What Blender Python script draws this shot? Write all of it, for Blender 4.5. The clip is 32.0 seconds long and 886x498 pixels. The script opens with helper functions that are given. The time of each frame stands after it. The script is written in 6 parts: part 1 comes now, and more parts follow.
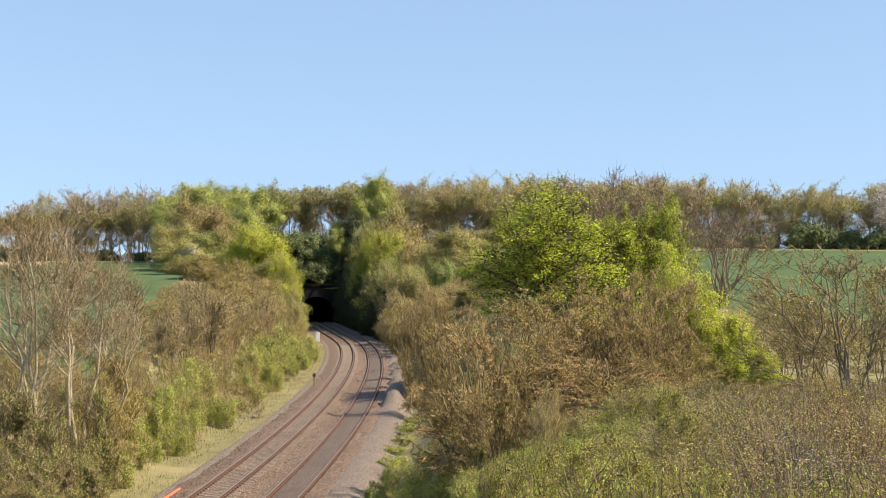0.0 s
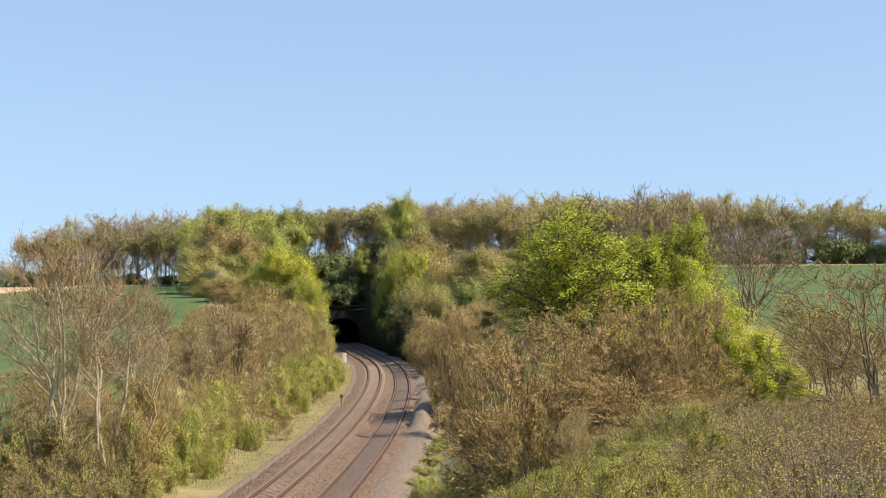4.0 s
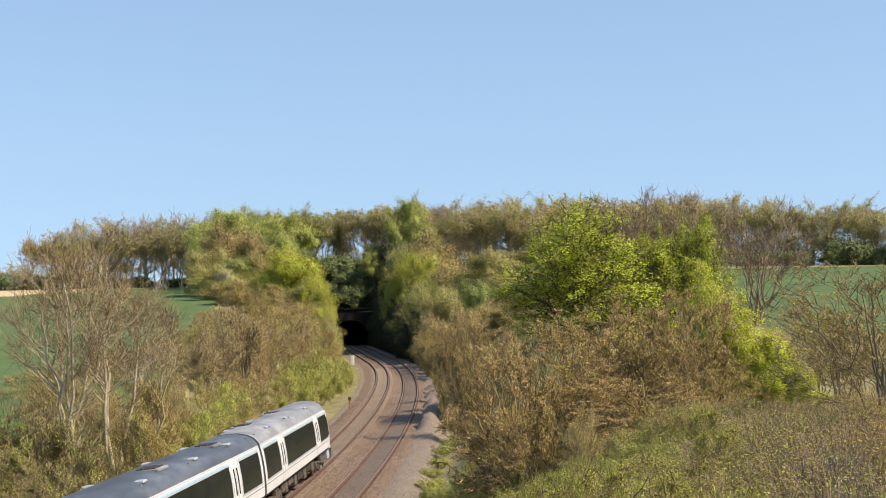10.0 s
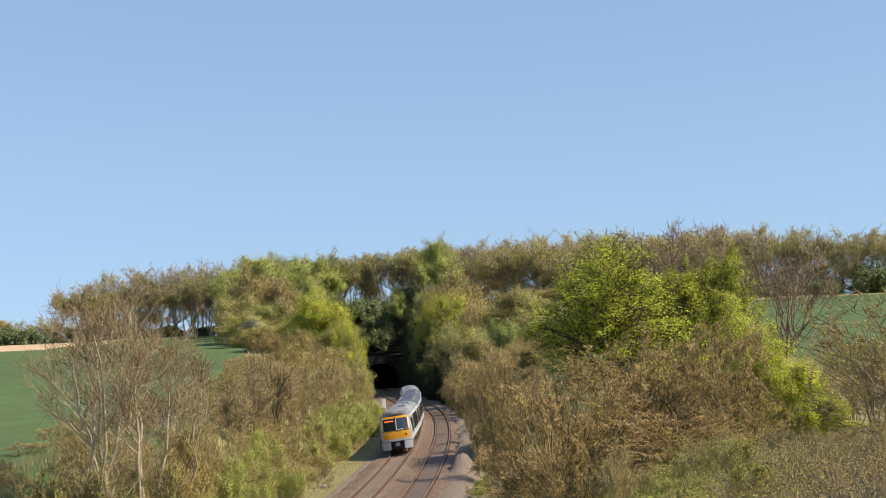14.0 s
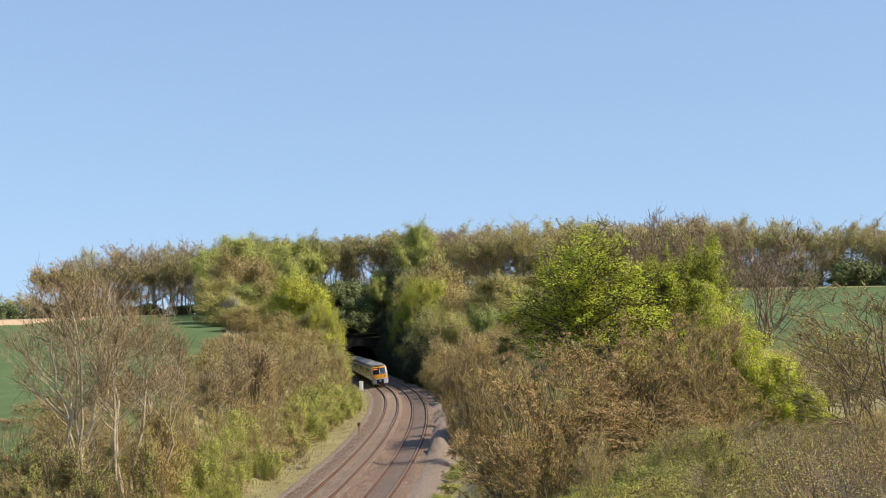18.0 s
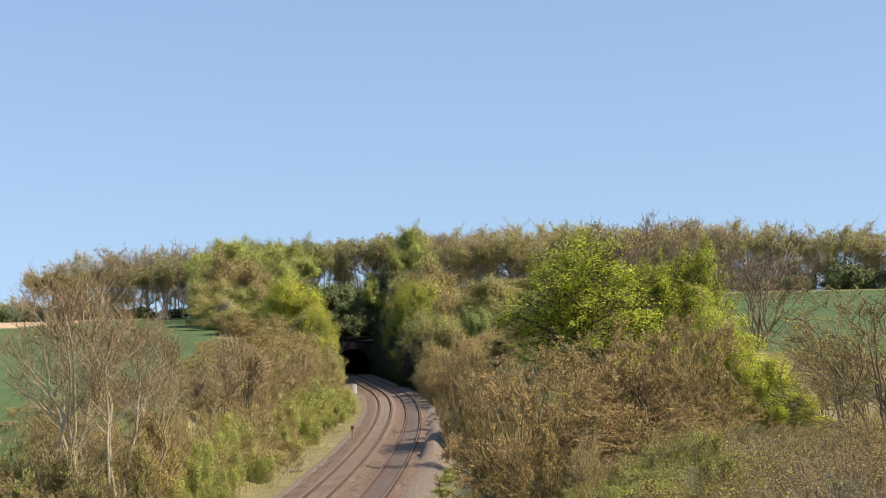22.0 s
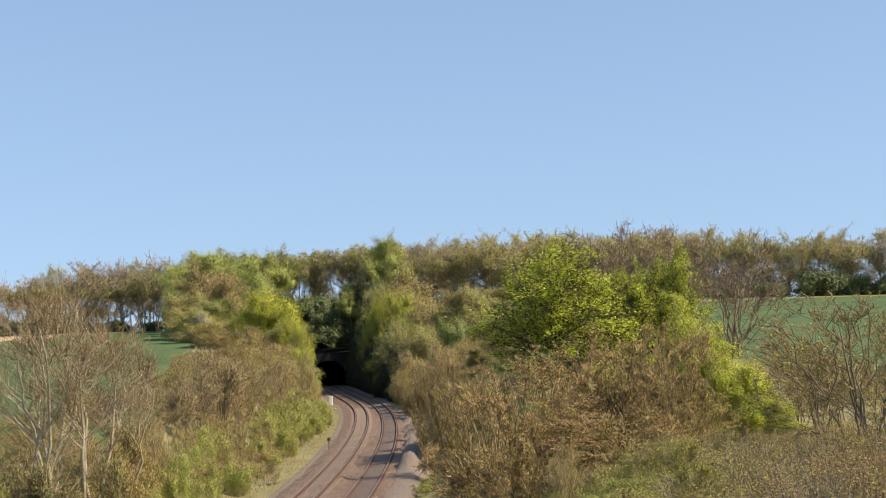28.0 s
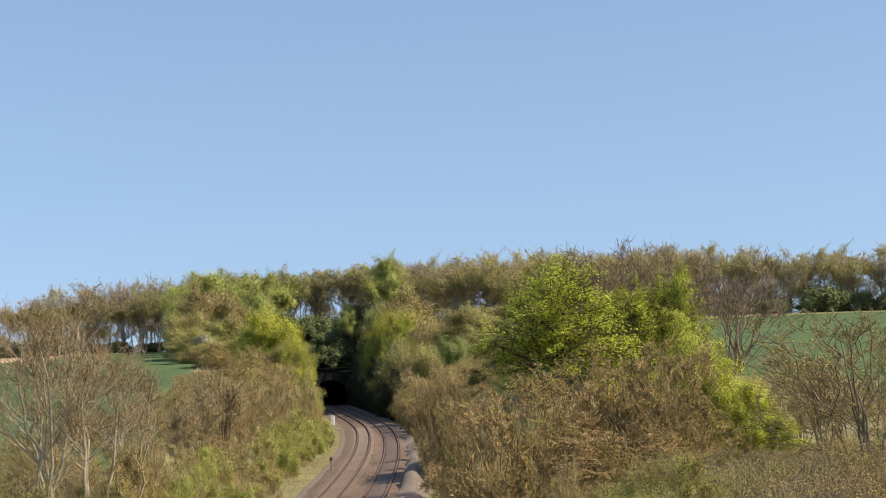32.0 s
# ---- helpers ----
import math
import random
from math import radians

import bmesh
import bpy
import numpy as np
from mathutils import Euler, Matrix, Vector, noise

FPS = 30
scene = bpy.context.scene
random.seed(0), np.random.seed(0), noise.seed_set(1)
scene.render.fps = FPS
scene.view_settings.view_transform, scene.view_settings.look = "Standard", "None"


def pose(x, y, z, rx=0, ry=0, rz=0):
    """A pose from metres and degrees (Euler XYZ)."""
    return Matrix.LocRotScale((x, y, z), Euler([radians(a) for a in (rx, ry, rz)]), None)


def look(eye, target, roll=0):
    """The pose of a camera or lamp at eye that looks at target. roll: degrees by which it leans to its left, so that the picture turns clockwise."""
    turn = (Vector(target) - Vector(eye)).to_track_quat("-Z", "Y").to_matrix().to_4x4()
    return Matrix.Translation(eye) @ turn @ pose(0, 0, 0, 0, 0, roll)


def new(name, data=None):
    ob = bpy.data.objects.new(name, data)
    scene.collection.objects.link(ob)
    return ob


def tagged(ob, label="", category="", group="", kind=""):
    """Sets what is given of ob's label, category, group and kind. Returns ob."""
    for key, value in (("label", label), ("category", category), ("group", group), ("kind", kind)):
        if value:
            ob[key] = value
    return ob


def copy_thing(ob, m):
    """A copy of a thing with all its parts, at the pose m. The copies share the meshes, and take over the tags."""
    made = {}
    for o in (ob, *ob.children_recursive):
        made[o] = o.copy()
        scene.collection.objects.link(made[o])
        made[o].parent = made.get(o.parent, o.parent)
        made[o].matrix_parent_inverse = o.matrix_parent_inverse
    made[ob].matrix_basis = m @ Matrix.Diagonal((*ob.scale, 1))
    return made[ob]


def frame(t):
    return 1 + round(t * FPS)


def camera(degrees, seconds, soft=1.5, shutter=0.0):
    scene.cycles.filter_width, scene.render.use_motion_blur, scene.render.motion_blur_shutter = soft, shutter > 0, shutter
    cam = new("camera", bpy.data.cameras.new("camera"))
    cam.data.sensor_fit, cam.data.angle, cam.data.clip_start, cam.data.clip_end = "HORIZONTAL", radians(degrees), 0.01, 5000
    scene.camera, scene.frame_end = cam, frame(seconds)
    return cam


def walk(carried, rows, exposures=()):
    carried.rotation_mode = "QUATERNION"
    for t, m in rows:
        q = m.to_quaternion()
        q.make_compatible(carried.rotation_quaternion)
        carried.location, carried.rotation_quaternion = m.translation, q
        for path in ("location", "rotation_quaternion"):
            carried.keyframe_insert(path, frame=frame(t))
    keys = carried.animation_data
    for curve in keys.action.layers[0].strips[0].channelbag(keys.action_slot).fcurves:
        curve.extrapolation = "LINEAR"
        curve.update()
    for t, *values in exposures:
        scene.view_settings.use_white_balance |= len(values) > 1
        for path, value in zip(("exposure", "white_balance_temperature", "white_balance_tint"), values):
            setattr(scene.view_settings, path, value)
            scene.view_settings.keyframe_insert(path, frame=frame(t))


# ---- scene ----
cam = camera(30.44, 32.0, soft=1.1)
EYE = 8.76  # height of the lens above the rails
TURNS = [  # seconds, yaw, pitch, roll of the hand-held camera, which stays on one spot
    (0.0, 0.000, 1.233, 0.000),
    (0.5, 0.019, 1.346, 0.164),
    (1.0, 0.078, 1.468, 0.327),
    (1.5, 0.190, 1.540, 0.408),
    (2.0, 0.394, 1.614, 0.593),
    (2.5, 0.721, 1.791, 0.631),
    (3.0, 0.878, 1.854, 0.653),
    (3.5, 0.937, 1.885, 0.635),
    (5.5, 0.807, 2.110, 1.149),
    (6.0, 0.986, 2.156, 1.061),
    (6.5, 1.127, 2.204, 1.111),
    (7.0, 1.235, 2.231, 1.112),
    (7.5, 1.332, 2.247, 1.021),
    (8.0, 1.316, 2.179, 0.869),
    (8.5, 1.298, 2.115, 0.874),
    (9.0, 1.273, 2.058, 0.876),
    (9.5, 1.240, 2.040, 0.961),
    (10.0, 1.196, 2.015, 0.837),
    (10.5, 1.146, 1.991, 0.949),
    (11.0, 1.108, 2.011, 0.957),
    (11.5, 1.072, 2.005, 0.851),
    (12.0, 1.026, 1.934, 0.857),
    (12.1, 0.520, 1.668, 1.285),
    (12.2, 0.295, 1.824, 1.712),
    (12.3, 0.627, 1.759, 2.139),
    (12.4, 0.460, 1.656, 2.567),
    (12.5, 1.680, 3.283, 2.994),
    (12.6, 2.334, 3.685, 2.725),
    (12.7, 2.125, 3.526, 2.456),
    (12.8, 2.197, 3.559, 2.187),
    (12.9, 2.089, 3.486, 1.918),
    (13.0, 1.779, 3.009, 1.649),
    (13.1, 1.886, 3.174, 1.682),
    (13.2, 1.872, 3.177, 1.715),
    (13.3, 1.778, 3.176, 1.749),
    (13.4, 1.724, 3.137, 1.782),
    (13.5, 1.751, 3.181, 1.815),
    (14.0, 2.236, 3.472, 2.591),
    (14.1, 2.193, 3.459, 2.457),
    (14.2, 2.231, 3.549, 2.324),
    (14.3, 2.209, 3.616, 2.190),
    (14.4, 2.227, 3.666, 2.057),
    (14.5, 2.225, 3.674, 1.923),
    (14.6, 2.059, 3.006, 1.603),
    (14.7, 1.913, 2.199, 1.283),
    (14.8, 1.488, 2.048, 0.963),
    (14.9, 1.444, 2.066, 0.643),
    (15.0, 1.461, 2.245, 0.323),
    (15.1, 1.443, 2.403, 0.365),
    (15.2, 1.243, 2.299, 0.407),
    (15.3, 1.324, 2.417, 0.450),
    (15.4, 1.325, 2.395, 0.492),
    (15.5, 1.266, 2.432, 0.535),
    (17.5, 1.437, 2.862, 1.247),
    (18.0, 1.495, 2.883, 1.364),
    (18.5, 1.488, 2.954, 1.224),
    (19.0, 1.477, 3.000, 1.347),
    (19.5, 1.438, 3.032, 1.231),
    (20.0, 1.429, 3.037, 1.359),
    (20.5, 1.385, 3.026, 1.416),
    (21.0, 1.345, 3.020, 1.406),
    (21.5, 1.296, 3.009, 1.372),
    (22.0, 1.265, 2.994, 1.368),
    (22.5, 1.227, 2.962, 1.366),
    (23.0, 1.173, 2.955, 1.418),
    (23.5, 1.099, 2.996, 1.526),
    (24.0, 1.037, 3.080, 1.663),
    (24.5, 1.000, 3.154, 1.714),
    (26.5, 0.802, 3.311, 1.589),
    (27.0, 0.589, 3.316, 1.998),
    (27.5, 0.483, 3.307, 1.835),
    (28.0, 0.416, 3.337, 1.947),
    (28.5, 0.369, 3.375, 1.967),
    (29.0, 0.330, 3.446, 2.207),
    (29.5, 0.296, 3.515, 2.136),
    (30.0, 0.292, 3.580, 2.268),
    (30.5, 0.267, 3.638, 2.251),
    (31.0, 0.300, 3.751, 2.497),
    (31.5, 0.440, 3.843, 2.593),
    (32.0, 0.475, 3.996, 2.334),
]
walk(cam, [(t, pose(0, 0, EYE, 90 + pitch, roll, yaw)) for t, yaw, pitch, roll in TURNS], exposures=[(0.0, 0.78, 6790, 13), (3.0, 0.79, 6920, 13), (5.5, 0.72, 6920, 13), (9.0, 0.69, 6840, 12), (12.0, 0.66, 6800, 11), (14.8, 0.52, 6660, 12), (17.5, 0.60, 6630, 13), (28.0, 0.58, 6790, 14), (32.0, 0.50, 6690, 14)])

# ---- light ----
world = bpy.data.worlds.new("sky")
scene.world = world
world.use_nodes = True
wn = world.node_tree
sky = wn.nodes.new("ShaderNodeTexSky")
sky.sky_type, sky.sun_disc = "NISHITA", False
sky.sun_elevation, sky.sun_rotation = radians(48), radians(106)
sky.altitude, sky.air_density, sky.dust_density, sky.ozone_density = 0, 1.0, 0.22, 2.5
way = wn.nodes.new("ShaderNodeTexCoord")
lift = wn.nodes.new("ShaderNodeMapping")  # clear spring air: the pale band lies low on the horizon
lift.inputs["Scale"].default_value, lift.inputs["Location"].default_value = (1, 1, 0.5), (0, 0, 0.138)
wn.links.new(way.outputs["Generated"], lift.inputs["Vector"])
wn.links.new(lift.outputs[0], sky.inputs["Vector"])
wn.links.new(sky.outputs[0], wn.nodes["Background"].inputs[0])
wn.nodes["Background"].inputs[1].default_value = 0.108
sun_data = bpy.data.lights.new("sun", "SUN")
sun_data.energy, sun_data.angle, sun_data.color = 4.8, radians(0.53), (1.0, 0.90, 0.74)
sun = new("sun", sun_data)
sun.matrix_world = look((60, -17, 70), (0, 0, 0))


# ---- materials ----
def material(name, stops, scale=4.0, detail=4.0, rough=0.8, bump=0.0, bump_scale=None, metal=0.0, big=0.0, big_scale=0.05,
             island=0.0, each=0.0, translucent=0.0, spec=0.3, stretch=(1, 1, 1), span=0.4):
    """Noise between the colours in stops; big: large patches; island, each: lightness by leaf and by object."""
    m = bpy.data.materials.new(name)
    m.use_nodes = True
    nt = m.node_tree
    n, link = nt.nodes, nt.links.new
    bsdf, out = n["Principled BSDF"], n["Material Output"]
    bsdf.inputs["Roughness"].default_value, bsdf.inputs["Metallic"].default_value = rough, metal
    bsdf.inputs["Specular IOR Level"].default_value = spec
    co = n.new("ShaderNodeTexCoord")
    mp = n.new("ShaderNodeMapping")
    mp.inputs["Scale"].default_value = stretch
    link(co.outputs["Object"], mp.inputs["Vector"])
    no = n.new("ShaderNodeTexNoise")
    no.inputs["Scale"].default_value, no.inputs["Detail"].default_value, no.inputs["Roughness"].default_value = scale, detail, 0.65
    link(mp.outputs[0], no.inputs["Vector"])
    ramp = n.new("ShaderNodeValToRGB")
    e = ramp.color_ramp.elements
    while len(e) < len(stops):
        e.new(0.5)
    for i, (el, c) in enumerate(zip(e, stops)):
        el.position = 0.5 - span / 2 + span * i / max(1, len(stops) - 1)
        el.color = (*c, 1)
    link(no.outputs["Fac"], ramp.inputs["Fac"])
    col = ramp.outputs["Color"]
    val = None

    def add(sock, amount):
        nonlocal val
        a = n.new("ShaderNodeMath")
        a.operation = "MULTIPLY_ADD"
        link(sock, a.inputs[0])
        a.inputs[1].default_value = amount
        if val is None:
            a.inputs[2].default_value = 1 - amount / 2
        else:
            b = n.new("ShaderNodeMath")
            b.operation = "SUBTRACT"
            link(val, b.inputs[0])
            b.inputs[1].default_value = amount / 2
            link(b.outputs[0], a.inputs[2])
        val = a.outputs[0]

    if big:
        n2 = n.new("ShaderNodeTexNoise")
        n2.inputs["Scale"].default_value, n2.inputs["Detail"].default_value = big_scale, 3
        link(co.outputs["Object"], n2.inputs["Vector"])
        add(n2.outputs["Fac"], big * 2)
    if island:
        g = n.new("ShaderNodeNewGeometry")
        add(g.outputs["Random Per Island"], island)
    if each:
        o = n.new("ShaderNodeObjectInfo")
        add(o.outputs["Random"], each)
    if val is not None:
        hs = n.new("ShaderNodeHueSaturation")
        link(val, hs.inputs["Value"])
        link(col, hs.inputs["Color"])
        col = hs.outputs["Color"]
    link(col, bsdf.inputs["Base Color"])
    if bump:
        bn = n.new("ShaderNodeTexNoise")
        bn.inputs["Scale"].default_value, bn.inputs["Detail"].default_value = bump_scale or scale * 3, 5
        link(mp.outputs[0], bn.inputs["Vector"])
        bu = n.new("ShaderNodeBump")
        bu.inputs["Strength"].default_value, bu.inputs["Distance"].default_value = bump, 0.1
        link(bn.outputs["Fac"], bu.inputs["Height"])
        link(bu.outputs[0], bsdf.inputs["Normal"])
    if translucent:
        tr = n.new("ShaderNodeBsdfTranslucent")
        mix = n.new("ShaderNodeMixShader")
        mix.inputs[0].default_value = translucent
        link(col, tr.inputs["Color"])
        link(bsdf.outputs[0], mix.inputs[1])
        link(tr.outputs[0], mix.inputs[2])
        link(mix.outputs[0], out.inputs["Surface"])
    return m


def glow(name, colour, strength):
    m = bpy.data.materials.new(name)
    m.use_nodes = True
    b = m.node_tree.nodes["Principled BSDF"]
    b.inputs["Base Color"].default_value = b.inputs["Emission Color"].default_value = (*colour, 1)
    b.inputs["Emission Strength"].default_value = strength
    return m


def leaf(name, a, b, glow_through=0.25, island=0.4, **k):
    return material(name, [a, b], scale=0.8, rough=0.55, island=island, each=0.2, translucent=glow_through, spec=0.25, **k)


BARK_PALE = material("bark_pale_ash", [(0.29, 0.235, 0.145), (0.5, 0.42, 0.275)], scale=6, island=0.3, bump=0.4)
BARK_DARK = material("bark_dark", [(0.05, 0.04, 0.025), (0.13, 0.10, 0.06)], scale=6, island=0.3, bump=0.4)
BARK_BROWN = material("bark_brown_twigs", [(0.26, 0.19, 0.09), (0.43, 0.325, 0.165)], scale=2, island=0.5, each=0.1)
BARK_THORN = material("bark_thorn_twigs", [(0.23, 0.145, 0.066), (0.53, 0.35, 0.16)], scale=1.2, island=0.9, each=0.1)
BARK_LICHEN = material("bark_lichened_olive", [(0.12, 0.092, 0.042), (0.29, 0.222, 0.095)], scale=3, island=0.6, each=0.1, bump=0.3)
BARK_STEM = material("bark_dark_stems", [(0.15, 0.1, 0.05), (0.34, 0.24, 0.118)], scale=2, island=0.7, each=0.2)
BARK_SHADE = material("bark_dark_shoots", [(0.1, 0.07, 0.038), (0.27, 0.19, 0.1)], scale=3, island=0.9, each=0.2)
BARK_DOGWOOD = material("bark_dogwood_mauve", [(0.1, 0.078, 0.064), (0.25, 0.2, 0.168)], scale=3, island=0.9, each=0.2)
BARK_BANK = material("bark_bank_twigs", [(0.222, 0.162, 0.079), (0.388, 0.296, 0.147)], scale=1.2, island=0.8, each=0.2)
BARK_ROSE = material("bark_rose_stems", [(0.1, 0.055, 0.034), (0.27, 0.165, 0.095)], scale=2, island=0.9, each=0.2)
BARK_ELDER = material("bark_elder", [(0.11, 0.085, 0.05), (0.23, 0.18, 0.105)], scale=3, island=0.6, bump=0.3)
BARK_BARE = material("bark_bare_tree", [(0.14, 0.10, 0.065), (0.29, 0.21, 0.14)], scale=2, island=0.5, each=0.1)
BARK_GREY = material("bark_grey_wood", [(0.22, 0.165, 0.11), (0.4, 0.31, 0.21)], scale=2, island=0.4, each=0.15)
BARK_RIDGE = material("bark_dark_grey_wood", [(0.24, 0.205, 0.17), (0.41, 0.355, 0.3)], scale=2, island=0.4, each=0.15)
BARK_MAUVE = material("bark_mauve_twigs", [(0.21, 0.157, 0.082), (0.35, 0.268, 0.145)], scale=2, island=0.5, each=0.15)
BUD_MAUVE = leaf("buds_mauve_brown", (0.31, 0.235, 0.075), (0.44, 0.34, 0.115))
BUD_BROWN = leaf("buds_brown", (0.35, 0.24, 0.088), (0.5, 0.36, 0.148))
BUD_DUN = leaf("buds_dun", (0.30, 0.225, 0.115), (0.43, 0.335, 0.185))
BUD_OLIVE = leaf("buds_olive", (0.34, 0.305, 0.05), (0.49, 0.43, 0.1))
LEAF_MAPLE = leaf("leaves_fresh_green", (0.31, 0.365, 0.03), (0.49, 0.53, 0.06), 0.38, island=0.6)
LEAF_LIME = leaf("leaves_lime", (0.41, 0.46, 0.035), (0.56, 0.6, 0.075), 0.4, island=0.35)
LEAF_WILLOW = leaf("leaves_yellow_green", (0.31, 0.33, 0.024), (0.46, 0.47, 0.055), 0.3)
LEAF_SPRING = leaf("leaves_pale_spring_green", (0.28, 0.315, 0.06), (0.42, 0.445, 0.115))
# near-black green: the shade by the tunnel is put into this leaf colour
LEAF_SHADED = leaf("leaves_shaded_green", (0.035, 0.05, 0.022), (0.075, 0.095, 0.042))
LEAF_BRAMBLE = leaf("leaves_light_bramble", (0.3, 0.345, 0.06), (0.44, 0.47, 0.11), 0.3)
LEAF_OLIVE = leaf("leaves_dull_olive", (0.28, 0.275, 0.055), (0.41, 0.395, 0.105), island=0.5)
LEAF_MOSS = leaf("leaves_mid_green", (0.19, 0.235, 0.05), (0.31, 0.355, 0.10), island=0.5)
LEAF_IVY = leaf("leaves_ivy_green", (0.11, 0.138, 0.052), (0.19, 0.225, 0.085))
LEAF_NEAR = leaf("leaves_fresh_dogwood", (0.3, 0.318, 0.045), (0.44, 0.45, 0.085), 0.35, island=0.7)
LEAF_SCRUB = leaf("leaves_scrub_green", (0.3, 0.345, 0.05), (0.44, 0.475, 0.1))
RIDGE_OLIVE = leaf("ridge_buds_olive", (0.38, 0.345, 0.055), (0.53, 0.48, 0.105), 0.3)
RIDGE_BROWN = leaf("ridge_buds_grey_brown", (0.38, 0.3, 0.14), (0.52, 0.42, 0.21), 0.3)
BLOSSOM = leaf("blossom_white", (0.55, 0.48, 0.42), (0.75, 0.70, 0.62))
STRAW = leaf("straw_blades", (0.32, 0.265, 0.125), (0.47, 0.395, 0.205))
BLADE_GREEN = leaf("grass_blades", (0.13, 0.145, 0.036), (0.235, 0.245, 0.075))
BLADE_BROWN = leaf("dead_stems", (0.19, 0.15, 0.08), (0.31, 0.25, 0.14))
GROUND = material("rough_grass_ground", [(0.13, 0.115, 0.04), (0.2, 0.175, 0.07), (0.29, 0.235, 0.115)], scale=0.35, detail=8, bump=0.6, bump_scale=3, big=0.25)
FIELD = material("young_wheat_field", [(0.062, 0.098, 0.034), (0.092, 0.135, 0.05)], spec=0.12, scale=0.25, detail=6, rough=0.9, bump=0.3, bump_scale=4, big=0.2, big_scale=0.02)
PLOUGH = material("ploughed_earth", [(0.42, 0.28, 0.16), (0.55, 0.40, 0.25)], scale=0.3, detail=6, rough=0.95)
BALLAST = material("ballast_rusty", [(0.068, 0.041, 0.027), (0.165, 0.107, 0.07), (0.31, 0.22, 0.15)], scale=9, detail=8, bump=0.9, bump_scale=22, big=0.3, big_scale=0.4, span=0.2)
BALLAST_NEW = material("ballast_pale", [(0.11, 0.084, 0.064), (0.29, 0.23, 0.177)], scale=9, detail=8, bump=0.9, bump_scale=18, big=0.2, big_scale=0.5, span=0.2)
STONES = material("ballast_stones", [(0.20, 0.15, 0.11), (0.42, 0.35, 0.29)], scale=3, island=0.6)
BALLAST_DARK = material("ballast_dark_infill", [(0.07, 0.05, 0.037), (0.14, 0.102, 0.075), (0.235, 0.175, 0.132)], scale=9, detail=8, bump=0.9, bump_scale=22, big=0.2, big_scale=0.4, span=0.2)
RUST = material("rusty_rail_side", [(0.085, 0.045, 0.028), (0.16, 0.09, 0.06)], scale=8, rough=0.85)
STEEL = material("worn_rail_head", [(0.2, 0.15, 0.12), (0.31, 0.25, 0.21)], scale=3, rough=0.5, metal=0.5)
SLEEPER = material("concrete_sleeper", [(0.17, 0.127, 0.092), (0.29, 0.222, 0.165)], scale=5, each=0.3, bump=0.3)
CONCRETE = material("weathered_concrete", [(0.30, 0.28, 0.25), (0.44, 0.42, 0.38)], scale=3, detail=6, bump=0.3)
CESS = material("cess_gravel", [(0.13, 0.10, 0.07), (0.26, 0.205, 0.15)], scale=7, detail=8, bump=0.8, bump_scale=18, span=0.2)
WHITE_POST = material("white_painted_post", [(0.66, 0.66, 0.63), (0.8, 0.8, 0.78)], scale=5)
WOOD = material("old_wood", [(0.26, 0.17, 0.085), (0.4, 0.28, 0.15)], scale=4, stretch=(4, 4, 0.6))
ORANGE = material("orange_plastic", [(0.55, 0.12, 0.05), (0.66, 0.18, 0.08)], scale=4, rough=0.45)
# the portal's deep shade is put into this near-black brick colour
BRICK_SHADED = material("shaded_brick", [(0.01, 0.009, 0.008), (0.022, 0.019, 0.016)], scale=3, detail=6, bump=0.4)
DARK_LINING = material("dark_tunnel_lining", [(0.02, 0.018, 0.016), (0.04, 0.036, 0.03)], scale=2, rough=0.95)


# ---- the plan: rails lie at z = 0, the two tracks run from y = -420 into the hill ----
TRACK_GAP, CANT, PORTAL_Y = 3.23, 0.10, 380.0


def track_x(y):
    """The near track's centre line."""
    y = np.asarray(y, float)

    def mid(q):
        v = (q - 150) / 100
        return -9.718 + v * (-2.4717 + v * (-2.9673 + v * (-0.02555 - 0.36913 * v)))

    def slope(q):
        return float(mid(q + 0.5) - mid(q - 0.5))
    a, b = 60.0, 270.0
    near = mid(a) + slope(a) * (y - a) - 0.00042 * (y - a) ** 2
    far = mid(b) + slope(b) * (y - b)
    return np.where(y < a, near, np.where(y > b, far, mid(np.clip(y, a, b))))


def track_frame(y):
    """Centre x and unit vector to the right of the near track at y."""
    y = np.asarray(y, float)
    d = track_x(y + 0.5) - track_x(y - 0.5)
    l = np.sqrt(1 + d * d)
    return track_x(y), 1 / l, -d / l


def smooth(t):
    t = np.clip(t, 0, 1)
    return t * t * (3 - 2 * t)


def wobble(x, y, s):
    return (np.sin(x / s + 1.3 * np.sin(y / s * 0.7)) + np.sin(y / s * 1.13 + 1.7 * np.sin(x / s * 0.61 + 2)) + np.sin((x + y) / s * 1.9 + 1)) / 3


def field_level(x, y):
    """Height of the open land on both sides of the cutting."""
    yy = np.clip(y, -40, 405)
    left = 2.3 + 0.036 * np.maximum(yy - 70, 0)
    right = np.where(yy < 90, 4.6 + 1.3 * smooth((62 - yy) / 34) + 1.1 * smooth((7 - yy) / 7), 4.6 + 0.0415 * np.maximum(yy - 90, 0))
    w = smooth((x + 45 + 25 * smooth((y - 300) / 80)) / 60)
    z = left * (1 - w) + right * w
    beyond = np.maximum(y - 405, 0)
    return z - 0.012 * np.minimum(beyond, 500) - 0.010 * np.maximum(beyond - 500, 0) + 0.25 * wobble(x, y, 23.0)


